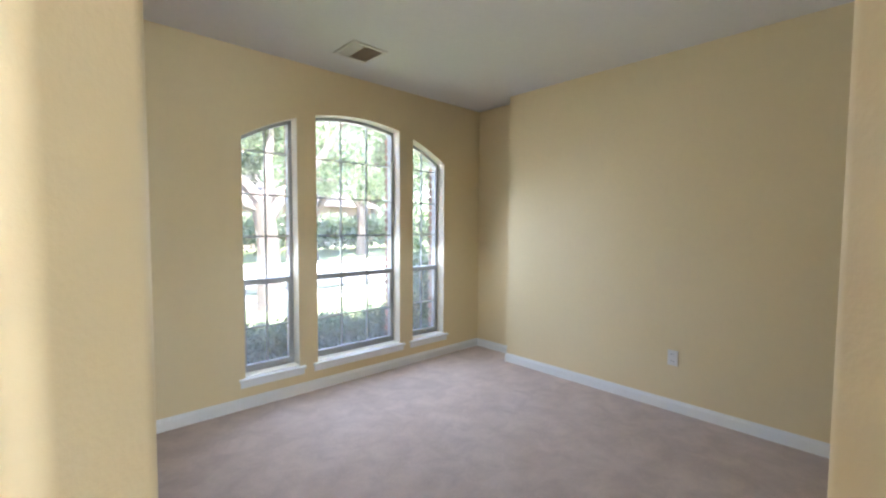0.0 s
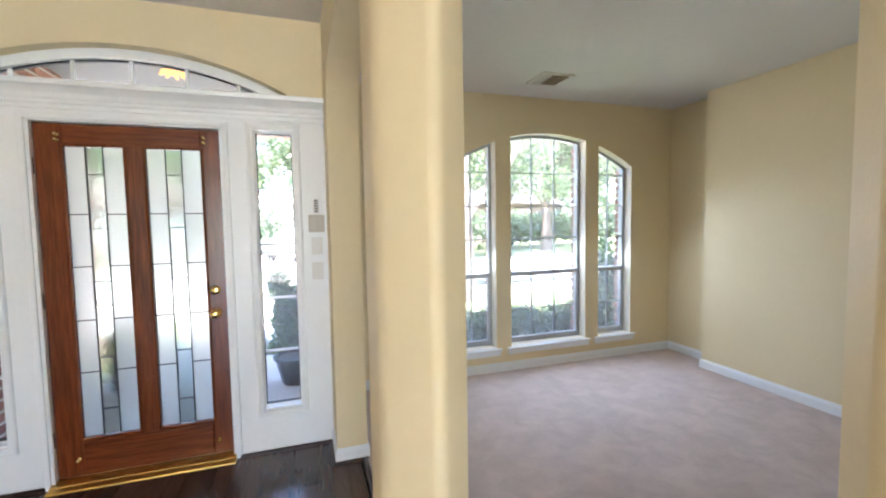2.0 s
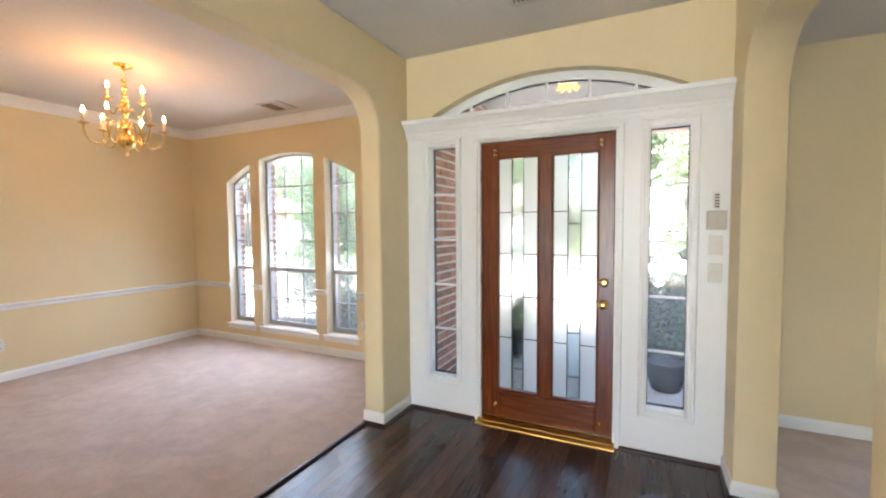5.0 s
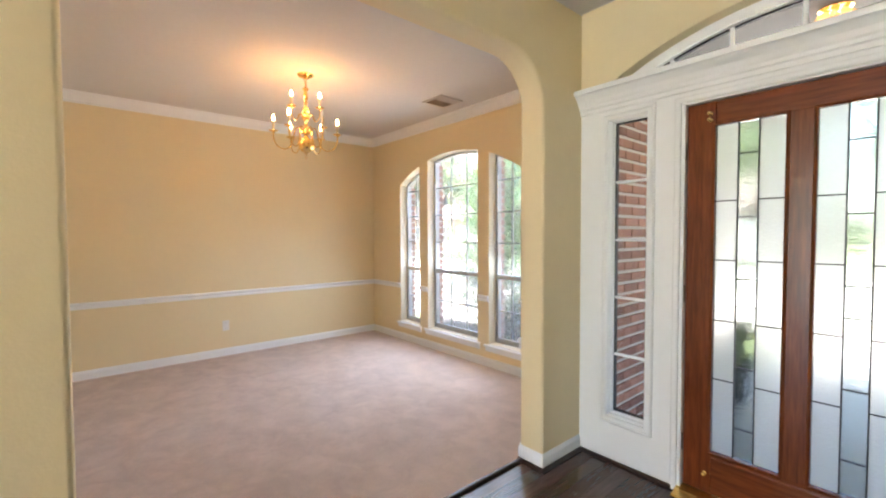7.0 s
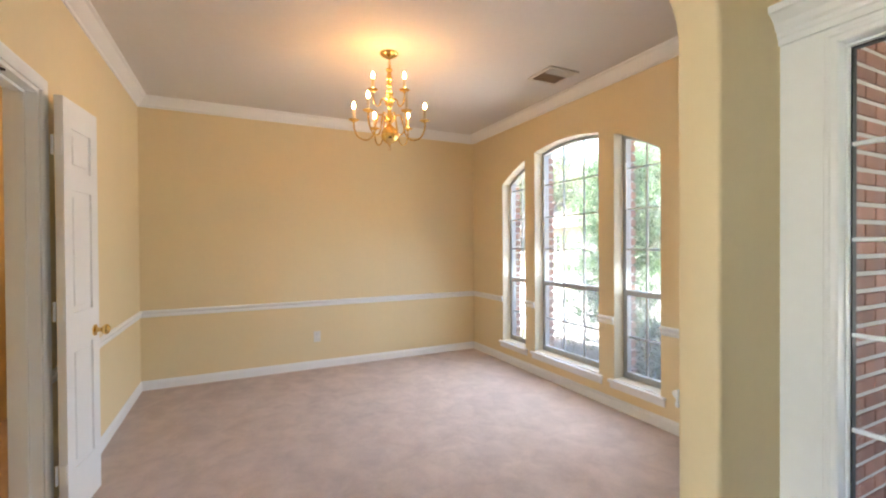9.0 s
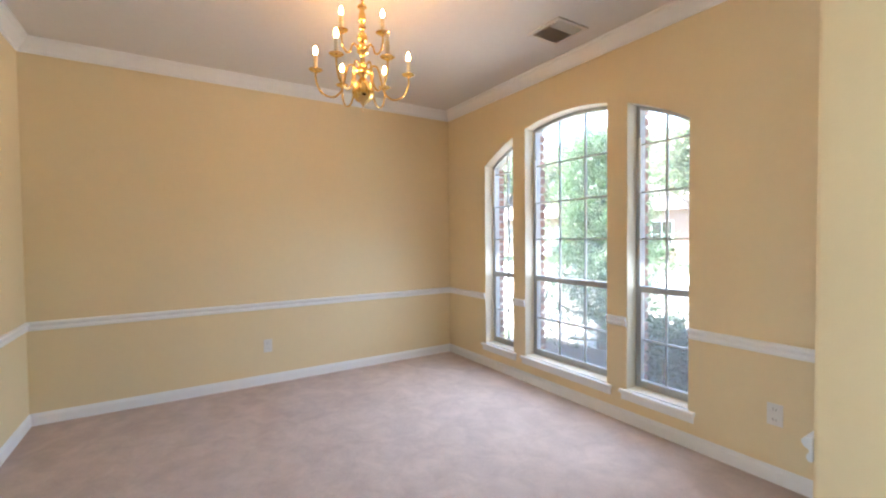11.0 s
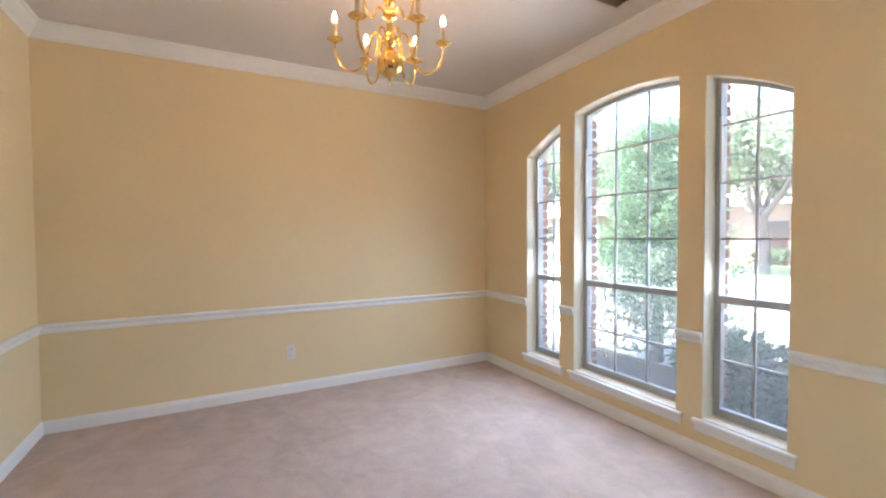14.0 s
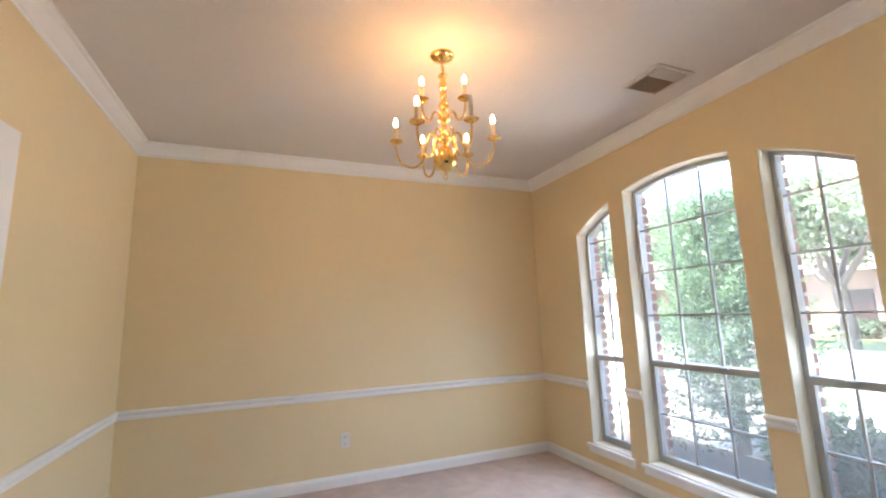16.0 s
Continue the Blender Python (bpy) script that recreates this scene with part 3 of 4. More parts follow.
setting("wall_north_entry", slab([rect(XL, XR, 2.115, H), transom_loop(T_HALF, T_R, 2.20)], y_wall(0.0, 1), 0.15), PAINT, "yellow painted wall with an arched transom opening", "wall")
SL0, SL1, SZ0, SZ1 = 0.652, 0.880, 0.258, 2.046
panel_out = [(XL + 0.001, FZ), (-0.478, FZ), (-0.478, 2.052), (0.478, 2.052), (0.478, FZ), (XR - 0.001, FZ), (XR - 0.001, 2.113), (XL + 0.001, 2.113)]
setting("trim_door_surround", slab([panel_out, rect(-SL1, -SL0, SZ0, SZ1), rect(SL0, SL1, SZ0, SZ1)], y_wall(0.002, 1), 0.12), TRIM, "white painted panelled surround of the front door", "door surround")
ENT = [(0, 2.105), (0.014, 2.105), (0.016, 2.128), (0.024, 2.134), (0.026, 2.150), (0.036, 2.160), (0.046, 2.182), (0.066, 2.204), (0.074, 2.212), (0.086, 2.216), (0.090, 2.240), (0.084, 2.246), (-0.02, 2.246)]
setting("trim_entablature", sweep(ENT, [(XR - 0.002, 0.0), (XL + 0.002, 0.0)]), TRIM, "white painted stepped cornice over the front door", "cornice")
CASE = [(0.0, 0.0), (0.0, 0.008), (0.006, 0.013), (0.020, 0.014), (0.026, 0.020), (0.036, 0.020), (0.042, 0.012), (0.044, 0.0)]


def sidelight(name, x0, x1):
    root = tagged(new(name), "tall narrow sidelight with white bars beside the door", "window", "sidelights", "structure")
    part("casing", picture_frame(CASE, x0, x1, SZ0, SZ1, 0.002), TRIM, root, "white moulded casing")
    part("gasket", slab([rect(x0 + 0.001, x1 - 0.001, SZ0 + 0.001, SZ1 - 0.001), rect(x0 + 0.012, x1 - 0.012, SZ0 + 0.02, SZ1 - 0.014)], y_wall(0.070, 1), 0.03), GASKET, root, "black window gasket")
    part("inner_frame", slab([rect(x0 + 0.001, x1 - 0.001, SZ0 + 0.001, SZ1 - 0.001), rect(x0 + 0.007, x1 - 0.007, SZ0 + 0.016, SZ1 - 0.009)], y_wall(0.045, 1), 0.025), TRIM, root)
    part("window_sill", box(x0 + 0.002, x1 - 0.002, 0.004, 0.044, SZ0 + 0.001, SZ0 + 0.012), TRIM, root)
    zs = [SZ0 + 0.02 + (SZ1 - SZ0 - 0.034) * i / 5 for i in range(6)]
    for z in zs[1:-1]:
        part("muntin", box(x0 + 0.012, x1 - 0.012, 0.066, 0.082, z - 0.007, z + 0.007), TRIM, root)
    for a, b in zip(zs, zs[1:]):
        p = part("pane", box(x0 + 0.012, x1 - 0.012, 0.084, 0.088, a, b), CLEAR, root)
        p.visible_shadow = False


sidelight("window_7", -SL1, -SL0)
sidelight("window_8", SL0, SL1)

transom = tagged(new("window_9"), "arched transom window with white bars over the door", "window", "", "structure")
part("window_frame", slab([transom_loop(T_HALF - 0.002, T_R - 0.002, 2.202), transom_loop(T_HALF - 0.13, T_R - 0.055, 2.225)], y_wall(0.075, 1), 0.07), TRIM, transom, "white painted frame")
part("gasket", slab([transom_loop(T_HALF - 0.129, T_R - 0.0545, 2.224), transom_loop(T_HALF - 0.16, T_R - 0.065, 2.232)], y_wall(0.110, 1), 0.02), GASKET, transom)
bars = [-0.57 + 0.285 * i for i in range(5)]
for x in bars:
    part("muntin", box(x - 0.009, x + 0.009, 0.100, 0.118, 2.225, t_z(x) - 0.058), TRIM, transom)
edges_x = [-T_HALF + 0.15] + bars + [T_HALF - 0.15]
for a, b in zip(edges_x, edges_x[1:]):
    xs = [b + (a - b) * i / 4 for i in range(5)]
    p = part("pane", slab([[(a, 2.228), (b, 2.228)] + [(x, max(2.23, t_z(x) - 0.058)) for x in xs]], y_wall(0.120, 1), 0.004), CLEAR, transom)
    p.visible_shadow = False

# front door
door = tagged(new("door_1"), "mahogany front door with two leaded glass lights, closed", "door", "", "structure")
D0, D1 = 0.030, 0.074
LITES = [(-0.326, -0.045), (0.066, 0.350)]
GZ0, GZ1 = 0.238, 1.912
for x0, x1 in ((-0.457, LITES[0][0]), (LITES[0][1], LITES[1][0]), (LITES[1][1], 0.457)):
    part("stile", box(x0, x1, D0, D1, GZ0 - 0.012 if abs(x0) < 0.3 and x1 < 0.2 and x0 > -0.2 else 0.014, GZ1 + 0.010 if x0 > -0.2 and x1 < 0.2 else 2.038, 0.004), MAHOG, door, "mahogany stained stile")
part("top_rail", box(LITES[0][0], LITES[1][1], D0 + 0.001, D1, GZ1, 2.037, 0.003), MAHOG_H, door)
part("bottom_rail", box(LITES[0][0], LITES[1][1], D0 + 0.001, D1, 0.015, GZ0, 0.003), MAHOG_H, door)
part("raised_panel", box(LITES[0][0] + 0.004, LITES[1][1] - 0.004, D0 - 0.008, D0 + 0.01, 0.055, GZ0 - 0.024, 0.007), MAHOG_H, door, "raised bottom panel")
BEAD = [(0.0, -0.004), (0.0, 0.003), (0.006, 0.007), (0.014, 0.003), (0.016, -0.004)]
ROWS_OUT = [GZ0, 0.618, 0.923, 1.233, 1.533, GZ1]
ROWS_MID = [GZ0, 0.392, 0.698, 1.005, 1.143, 1.450, 1.760, GZ1]
YG = 0.050
for x0, x1 in LITES:
    part("glazing_bead", picture_frame(BEAD, x0, x1, GZ0, GZ1, D0), MAHOG, door)
    a, b = x0 + (x1 - x0) * 0.333, x0 + (x1 - x0) * 0.632
    for c0, c1, rows, mat in ((x0, a, ROWS_OUT, FROST), (a, b, ROWS_MID, RIPPLE), (b, x1, ROWS_OUT, FROST)):
        for z0, z1 in zip(rows, rows[1:]):
            p = part("pane", box(c0 + 0.001, c1 - 0.001, YG, YG + 0.006, z0 + 0.001, z1 - 0.001), mat, door, "frosted glass piece" if mat is FROST else "rippled clear glass piece")
            p.visible_shadow = False
        for z in rows[1:-1]:
            part("came", box(c0, c1, YG - 0.003, YG + 0.009, z - 0.0031, z + 0.0031), CAME, door)
    for x in (a, b):
        part("came", box(x - 0.0031, x + 0.0031, YG - 0.0035, YG + 0.0095, GZ0, GZ1), CAME, door)


def spun(profile, x, y, z, name, mat, parent, label="", segs=20):
    """A turned piece whose axis comes out of the door towards -y."""
    bm = lathe(profile, segs)
    bmesh.ops.transform(bm, matrix=Matrix.Translation((x, y, z)) @ Matrix.Rotation(radians(90), 4, "X"), verts=bm.verts)
    return part(name, bm, mat, parent, label, True)


spun([(0, 0), (0.030, 0), (0.030, 0.006), (0.024, 0.010), (0.013, 0.014), (0.011, 0.030), (0.020, 0.036), (0.027, 0.046), (0.028, 0.056), (0.022, 0.066), (0.010, 0.070), (0, 0.071)], 0.396, D0, 0.915, "door_knob", BRASS, door, "polished brass knob")
spun([(0, 0), (0.031, 0), (0.031, 0.008), (0.026, 0.014), (0.016, 0.016), (0.014, 0.020), (0, 0.021)], 0.396, D0, 1.059, "deadbolt", BRASS, door, "polished brass deadbolt")
part("thumb_turn", box(0.392, 0.400, D0 - 0.032, D0 - 0.018, 1.043, 1.075, 0.003), BRASS, door)
for x, z in ((-0.350, 1.945), (0.372, 1.955), (-0.350, 0.118), (0.378, 0.105)):
    for dz in (0.0, 0.030):
        if z < 1 and dz:
            continue
        spun([(0, 0), (0.010, 0), (0.010, 0.003), (0.004, 0.006), (0.004, 0.014), (0.009, 0.018), (0.010, 0.024), (0.006, 0.029), (0, 0.030)], x, D0, z + dz, "curtain_rod_bracket", BRASS, door, "small brass bracket", 12)
for z in (0.25, 1.05, 1.80):
    part("hinge", box(-0.474, -0.458, 0.018, 0.030, z - 0.045, z + 0.045, 0.003), CAME, door, "dark hinge")
frame_bm = box(-0.477, -0.460, 0.002, 0.12, FZ, 2.051)
box(0.460, 0.477, 0.002, 0.12, 0.0, 2.051, bm=frame_bm)
box(-0.460, 0.460, 0.002, 0.12, 2.041, 2.051, bm=frame_bm)
box(-0.477, -0.446, 0.078, 0.118, FZ + 0.032, 2.050, bm=frame_bm)
box(0.446, 0.477, 0.078, 0.118, FZ + 0.032, 2.050, bm=frame_bm)
box(-0.446, 0.446, 0.078, 0.118, 2.026, 2.050, bm=frame_bm)
part("door_frame", frame_bm, TRIM, door, "white painted door jamb")
cas = bmesh.new()
CASE_D = [(0.0, 0.0), (0.0, 0.010), (0.008, 0.014), (0.024, 0.014), (0.030, 0.010), (0.032, 0.0)]
rings = []
for x, z, sx, sz in ((-0.478, FZ, -1, 0), (-0.478, 2.052, -1, 1), (0.478, 2.052, 1, 1), (0.478, FZ, 1, 0)):
    rings.append([cas.verts.new((x + sx * o, 0.002 - p, z + sz * o)) for o, p in CASE_D])
for a, b in zip(rings, rings[1:]):
    for j in range(len(CASE_D)):
        cas.faces.new((a[j], a[(j + 1) % len(CASE_D)], b[(j + 1) % len(CASE_D)], b[j]))
part("casing", cas, TRIM, door, "white moulded casing")
sill_bm = bmesh.new()
prof = [(-0.075, 0.001), (-0.070, 0.010), (-0.030, 0.014), (-0.024, 0.022), (0.0, 0.024), (0.02, 0.030), (0.12, 0.030), (0.12, 0.001)]
va = [[sill_bm.verts.new((x, y, z + FZ)) for y, z in prof] for x in (-0.477, 0.477)]
for j in range(len(prof)):
    k = (j + 1) % len(prof)
    sill_bm.faces.new((va[0][j], va[0][k], va[1][k], va[1][j]))
sill_bm.faces.new(va[0])
sill_bm.faces.new(list(reversed(va[1])))
part("threshold", sill_bm, AGED, door, "yellow brass threshold")

# alarm pad and switches on the white panel
PX = 1.010
chime = tagged(part("door_chime_sensor", box(PX - 0.017, PX + 0.017, -0.012, 0.0015, 1.525, 1.622, 0.004), PLATE), "small grey sensor on the white door panel", "sensor")
for i in range(5):
    part("grille_bar", box(PX - 0.011, PX + 0.011, -0.0145, -0.0115, 1.535 + i * 0.017, 1.544 + i * 0.017), SLOT, chime)
pad = tagged(part("alarm_keypad", box(PX - 0.050, PX + 0.050, -0.024, 0.0015, 1.405, 1.516, 0.005), KEYPAD), "beige alarm keypad on the white door panel", "keypad")
part("flap", box(PX - 0.044, PX + 0.006, -0.030, -0.0235, 1.412, 1.510, 0.003), KEYPAD, pad, "beige flap")
for z in (1.314, 1.150):
    sw = tagged(part("light_switch", box(PX - 0.036, PX + 0.036, -0.005, 0.0015, z - 0.057, z + 0.057, 0.003), PLATE), "white double light switch on the door panel", "switch", "switches by the door")
    for dx in (-0.014, 0.014):
        part("toggle", box(PX + dx - 0.005, PX + dx + 0.005, -0.014, -0.0045, z - 0.002, z + 0.014, 0.002), PLATE, sw)


# ---- double doors of the dining room ----
def closet_leaf(name, hinge, angle, handed):
    """One narrow three-panel leaf; it lies along local +x from its hinge, the knob near its end."""
    root = tagged(new(name), "narrow white three-panel door leaf standing open", "door", "dining room double doors", "structure")
    root.matrix_world = pose(hinge[0], hinge[1], 0, 0, 0, angle)
    W, T, Z0, Z1 = 0.372, 0.035, 0.002, 2.035
    holes = [rect(0.078, W - 0.078, 0.24, 0.83), rect(0.078, W - 0.078, 1.00, 1.60), rect(0.078, W - 0.078, 1.70, 1.90)]
    part("leaf_frame", slab([rect(0.004, W, Z0, Z1)] + holes, lambda a, b, d: (a, -d, b), T), TRIM, root, "white painted stiles and rails")
    for h in holes:
        (x0, z0), (x1, z1) = h[0], h[2]
        bm = box(x0, x1, -T + 0.010, -0.010, z0, z1)
        box(x0 + 0.028, x1 - 0.028, -T + 0.003, -0.003, z0 + 0.028, z1 - 0.028, 0.006, bm=bm)
        part("panel", bm, TRIM, root)
    for side in (1, -1):
        bm = lathe([(0, 0), (0.030, 0), (0.030, 0.005), (0.014, 0.010), (0.010, 0.030), (0.022, 0.038), (0.028, 0.050), (0.026, 0.060), (0.015, 0.067), (0, 0.068)], 18)
        turn = Matrix.Rotation(radians(-90 if side > 0 else 90), 4, "X")
        bmesh.ops.transform(bm, matrix=Matrix.Translation((W - 0.06, 0.0 if side > 0 else -T, 0.875)) @ turn, verts=bm.verts)
        part("door_knob", bm, BRASS, root, "polished brass knob", True)
    for z in (0.25, 1.02, 1.80):
        bm = box(-0.004, 0.003, -0.030, -0.004, z - 0.045, z + 0.045)
        lathe([(0, -0.046), (0.006, -0.046), (0.006, 0.046), (0, 0.046)], 10, (-0.002, 0.006 if handed > 0 else -T - 0.006, z), bm)
        part("hinge", bm, TRIM, root, "white painted hinge")
    return root


closet_leaf("door_2", (-2.695, DY0 + 0.050), 174, 1)
closet_leaf("door_3", (-1.7455, DY0 + 0.012), 38, -1)
jamb = tagged(new("door_frame_dining"), "white painted double door frame with moulded casing", "door frame", "", "structure")
jb = box(-2.70, -2.682, DY0 - 0.12, DY0, FZ + 0.01, 2.032)
box(-1.763, -1.745, DY0 - 0.12, DY0, FZ + 0.01, 2.032, bm=jb)
box(-2.70, -1.745, DY0 - 0.12, DY0, 2.032, 2.0495, bm=jb)
box(-2.682, -2.670, DY0 - 0.085, DY0 - 0.045, FZ + 0.01, 2.020, bm=jb)
box(-2.682, -1.763, DY0 - 0.085, DY0 - 0.045, 2.020, 2.032, bm=jb)
part("jamb", jb, TRIM, jamb)
CASE2 = [(0.0, 0.0), (0.0, 0.010), (0.010, 0.016), (0.040, 0.018), (0.054, 0.014), (0.062, 0.008), (0.062, 0.0)]
cas = bmesh.new()
rings = []
for x, z, sx, sz in ((-2.70, FZ + 0.01, -1, 0), (-2.70, 2.05, -1, 1), (-1.745, 2.05, 1, 1), (-1.745, FZ + 0.01, 1, 0)):
    rings.append([cas.verts.new((x + sx * o, DY0 + p + 0.0005, z + sz * o)) for o, p in CASE2])
for a, b in zip(rings, rings[1:]):
    for j in range(len(CASE2)):
        cas.faces.new((a[j], a[(j + 1) % len(CASE2)], b[(j + 1) % len(CASE2)], b[j]))
part("casing", cas, TRIM, jamb, "white moulded casing")
for x in (-2.40, -2.24):
    part("ball_catch", lathe([(0, 0.004), (0.010, 0.003), (0.014, 0), (0.014, -0.004), (0, -0.004)], 12, (x, DY0 - 0.02, 2.030)), CAME, jamb, "dark ball catch")


# ---- outlets and vents ----
def outlet(m, label):
    root = tagged(part("wall_outlet", box(-0.036, 0.036, -0.005, 0.0, -0.058, 0.058, 0.003), PLATE), label, "outlet", "wall outlets")
    for z in (-0.026, 0.026):
        soc = part("socket", box(-0.017, 0.017, -0.007, -0.004, z - 0.014, z + 0.014, 0.003), PLATE, root)
        for x, h in ((-0.007, 0.007), (0.007, 0.005)):
            part("slot", box(x - 0.0015, x + 0.0015, -0.0078, -0.0068, z - h + 0.003, z + h), SLOT, soc)
    root.matrix_world = m
    return root


outlet(pose(DX + 0.0005, -1.192, 0.336, 0, 0, 90), "white duplex outlet low on the dining room wall")
outlet(pose(-1.732, DY1 - 0.0005, 0.352), "white duplex outlet low beside the dining windows")
outlet(pose(LXJ - 0.0005, -1.375, 0.392, 0, 0, -90), "white duplex outlet low on the living room wall")


def ceiling_vent(at, turn, label):
    root = thing("ceiling_vent", label, "vent", "ceiling vents", at=at)
    root.rotation_euler = (0, 0, radians(turn))
    W = 0.145
    part("frame", slab([rect(-W, W, -W, W), rect(-W + 0.026, W - 0.026, -W + 0.026, W - 0.026)], lambda a, b, d: (a, b, -0.001 - d), 0.010), VENT, root, "beige painted flange")
    # dark plate stands in for the shade inside the open duct
    part("backing", box(-W + 0.027, W - 0.027, W - 0.104, W - 0.027, -0.004, -0.0015), SLOT, root, "dark plate for the shaded duct behind the slats")
    part("grille_plate", box(-W + 0.027, W - 0.027, -W + 0.027, W - 0.105, -0.005, -0.0015), VENT_DARK, root, "brown grille plate")
    for i in range(3):
        bm = box(-W + 0.03, W - 0.03, -0.012, 0.012, -0.0015, 0.0015)
        bmesh.ops.transform(bm, matrix=pose(0, W - 0.045 - i * 0.024, -0.012, 35), verts=bm.verts)
        part("slat", bm, VENT, root)
    for i in range(14):
        y = W - 0.115 - i * 0.012
        bm = box(-W + 0.03, W - 0.03, -0.0055, 0.0055, -0.001, 0.001)
        bmesh.ops.transform(bm, matrix=pose(0, y, -0.009, -40), verts=bm.verts)
        if y > -W + 0.03:
            part("slat", bm, VENT_DARK, root)
    return root


ceiling_vent((-2.865, 0.380, HD), -90, "beige ceiling vent with brown slats, dining room")
ceiling_vent((2.94, 0.275, HL), 90, "beige ceiling vent with brown slats, living room")
ceiling_vent((0.046, -0.560, H), 90, "beige ceiling vent with brown slats, entry hall")

# ---- chandelier ----
chand = thing("chandelier", "polished brass two-tier candle chandelier, two bulbs out", "chandelier", at=(-3.062, -0.962, HD))
part("canopy", lathe([(0, 0), (0.066, 0), (0.066, -0.005), (0.060, -0.014), (0.044, -0.024), (0.020, -0.031), (0.010, -0.042), (0, -0.044)], 28), BRASS, chand, "round brass canopy", True)


def link(z, turn, r=0.009, h=0.013):
    pts = [(r * math.cos(2 * math.pi * i / 14) * math.cos(turn), r * math.cos(2 * math.pi * i / 14) * math.sin(turn), z + h * math.sin(2 * math.pi * i / 14)) for i in range(15)]
    return tube(pts, 0.0022, 6)


for i in range(3):
    part("chain_link", link(-0.052 - i * 0.020, i * math.pi / 2), BRASS, chand, "", True)
col = [(0, -0.102), (0.008, -0.104), (0.012, -0.112), (0.024, -0.116), (0.026, -0.124), (0.014, -0.132), (0.013, -0.146), (0.018, -0.160), (0.021, -0.182), (0.019, -0.204), (0.010, -0.222), (0.020, -0.228), (0.022, -0.238),
       (0.012, -0.246), (0.012, -0.262), (0.022, -0.272), (0.030, -0.290), (0.026, -0.312), (0.014, -0.326), (0.022, -0.334), (0.022, -0.346), (0.032, -0.356), (0.032, -0.372), (0.018, -0.382), (0.012, -0.400), (0.016, -0.430),
       (0.020, -0.448), (0.030, -0.456), (0.036, -0.470), (0.036, -0.490), (0.022, -0.500), (0.016, -0.514), (0.026, -0.526), (0.048, -0.548), (0.061, -0.576), (0.063, -0.600), (0.056, -0.624), (0.038, -0.642), (0.016, -0.652), (0.010, -0.664), (0.005, -0.670), (0, -0.672)]
part("column", lathe(col, 26), BRASS, chand, "turned brass column with a ball", True)
part("finial_ring", link(-0.687, 0.4, 0.012, 0.014), BRASS, chand, "", True)
wire_pts = [(0.004, 0, -0.045), (-0.030, 0.02, -0.075), (-0.044, 0.03, -0.12), (-0.046, 0.03, -0.17), (-0.036, 0.02, -0.24), (-0.020, 0.01, -0.27)]
part("wire", tube(wire_pts, 0.0028, 6), BRASS, chand, "brass coloured lamp wire", True)


def smooth_path(pts, steps=5):
    out = []
    for i in range(len(pts) - 1):
        p0, p1, p2, p3 = (Vector(pts[max(0, min(len(pts) - 1, i + k))]) for k in (-1, 0, 1, 2))
        for s in range(steps):
            t = s / steps
            out.append(0.5 * ((2 * p1) + (p2 - p0) * t + (2 * p0 - 5 * p1 + 4 * p2 - p3) * t * t + (3 * p1 - p0 - 3 * p2 + p3) * t ** 3))
    return out + [Vector(pts[-1])]


LOWER = [(0.030, 0, -0.480), (0.052, 0, -0.448), (0.080, 0, -0.452), (0.098, 0, -0.510), (0.118, 0, -0.590), (0.165, 0, -0.628), (0.225, 0, -0.606), (0.254, 0, -0.545), (0.256, 0, -0.492)]
UPPER = [(0.026, 0, -0.364), (0.046, 0, -0.336), (0.066, 0, -0.352), (0.078, 0, -0.386), (0.098, 0, -0.396), (0.120, 0, -0.372), (0.128, 0, -0.330), (0.128, 0, -0.296)]


def arm(points, angle, lit):
    bm = tube(smooth_path(points), 0.0058, 8)
    root = part("arm", bm, BRASS, chand, "curved brass arm", True)
    root.rotation_euler = (0, 0, radians(angle))
    x, _, z = points[-1]
    part("drip_cup", lathe([(0, -0.008), (0.010, -0.008), (0.012, 0.000), (0.030, 0.004), (0.038, 0.010), (0.036, 0.012), (0.014, 0.006), (0.013, 0.016), (0, 0.016)], 20, (x, 0, z)), BRASS, root, "brass drip cup", True)
    part("candle_sleeve", lathe([(0, 0.014), (0.0105, 0.014), (0.0105, 0.088), (0.008, 0.090), (0, 0.090)], 14, (x, 0, z)), IVORY, root, "ivory candle sleeve", True)
    part("bulb", lathe([(0, 0.090), (0.006, 0.091), (0.0102, 0.101), (0.0110, 0.109), (0.0085, 0.123), (0.0035, 0.136), (0, 0.141)], 14, (x, 0, z)), LIT if lit else DEAD, root, "lit flame bulb" if lit else "burnt out bulb", True)


for i in range(6):
    arm(LOWER, 7.6 + 60 * i, i != 0)
for i in range(3):
    arm(UPPER, 157.6 + 120 * i, i != 0)

# ---- outdoors ----
GZ = -0.18
rng = np.random.default_rng(4)


def sheet(name, x0, x1, y0, y1, z0, z1, mat, label):
    return setting(name, box(x0, x1, y0, y1, z0, z1), mat, label)


gb = bmesh.new()
bmesh.ops.create_grid(gb, x_segments=2, y_segments=2, size=400)
bmesh.ops.translate(gb, vec=(0, 0, GZ), verts=gb.verts)
setting("ground", gb, GRASS, "sunlit mown lawn reaching the horizon")
sheet("road", -150, 150, 7.6, 13.4, GZ - 0.1, GZ - 0.02 + 0.025, ASPHALT, "pale sun-bleached concrete street")
for nm, y in (("kerb_near", 7.45), ("kerb_far", 13.4)):
    sheet(nm, -150, 150, y, y + 0.15, GZ - 0.1, GZ + 0.10, CONCRETE, "raised concrete kerb along the street")
sheet("pavement_near", -150, 150, 5.6, 6.9, GZ - 0.1, GZ + 0.03, CONCRETE, "pale concrete pavement beside the lawn")
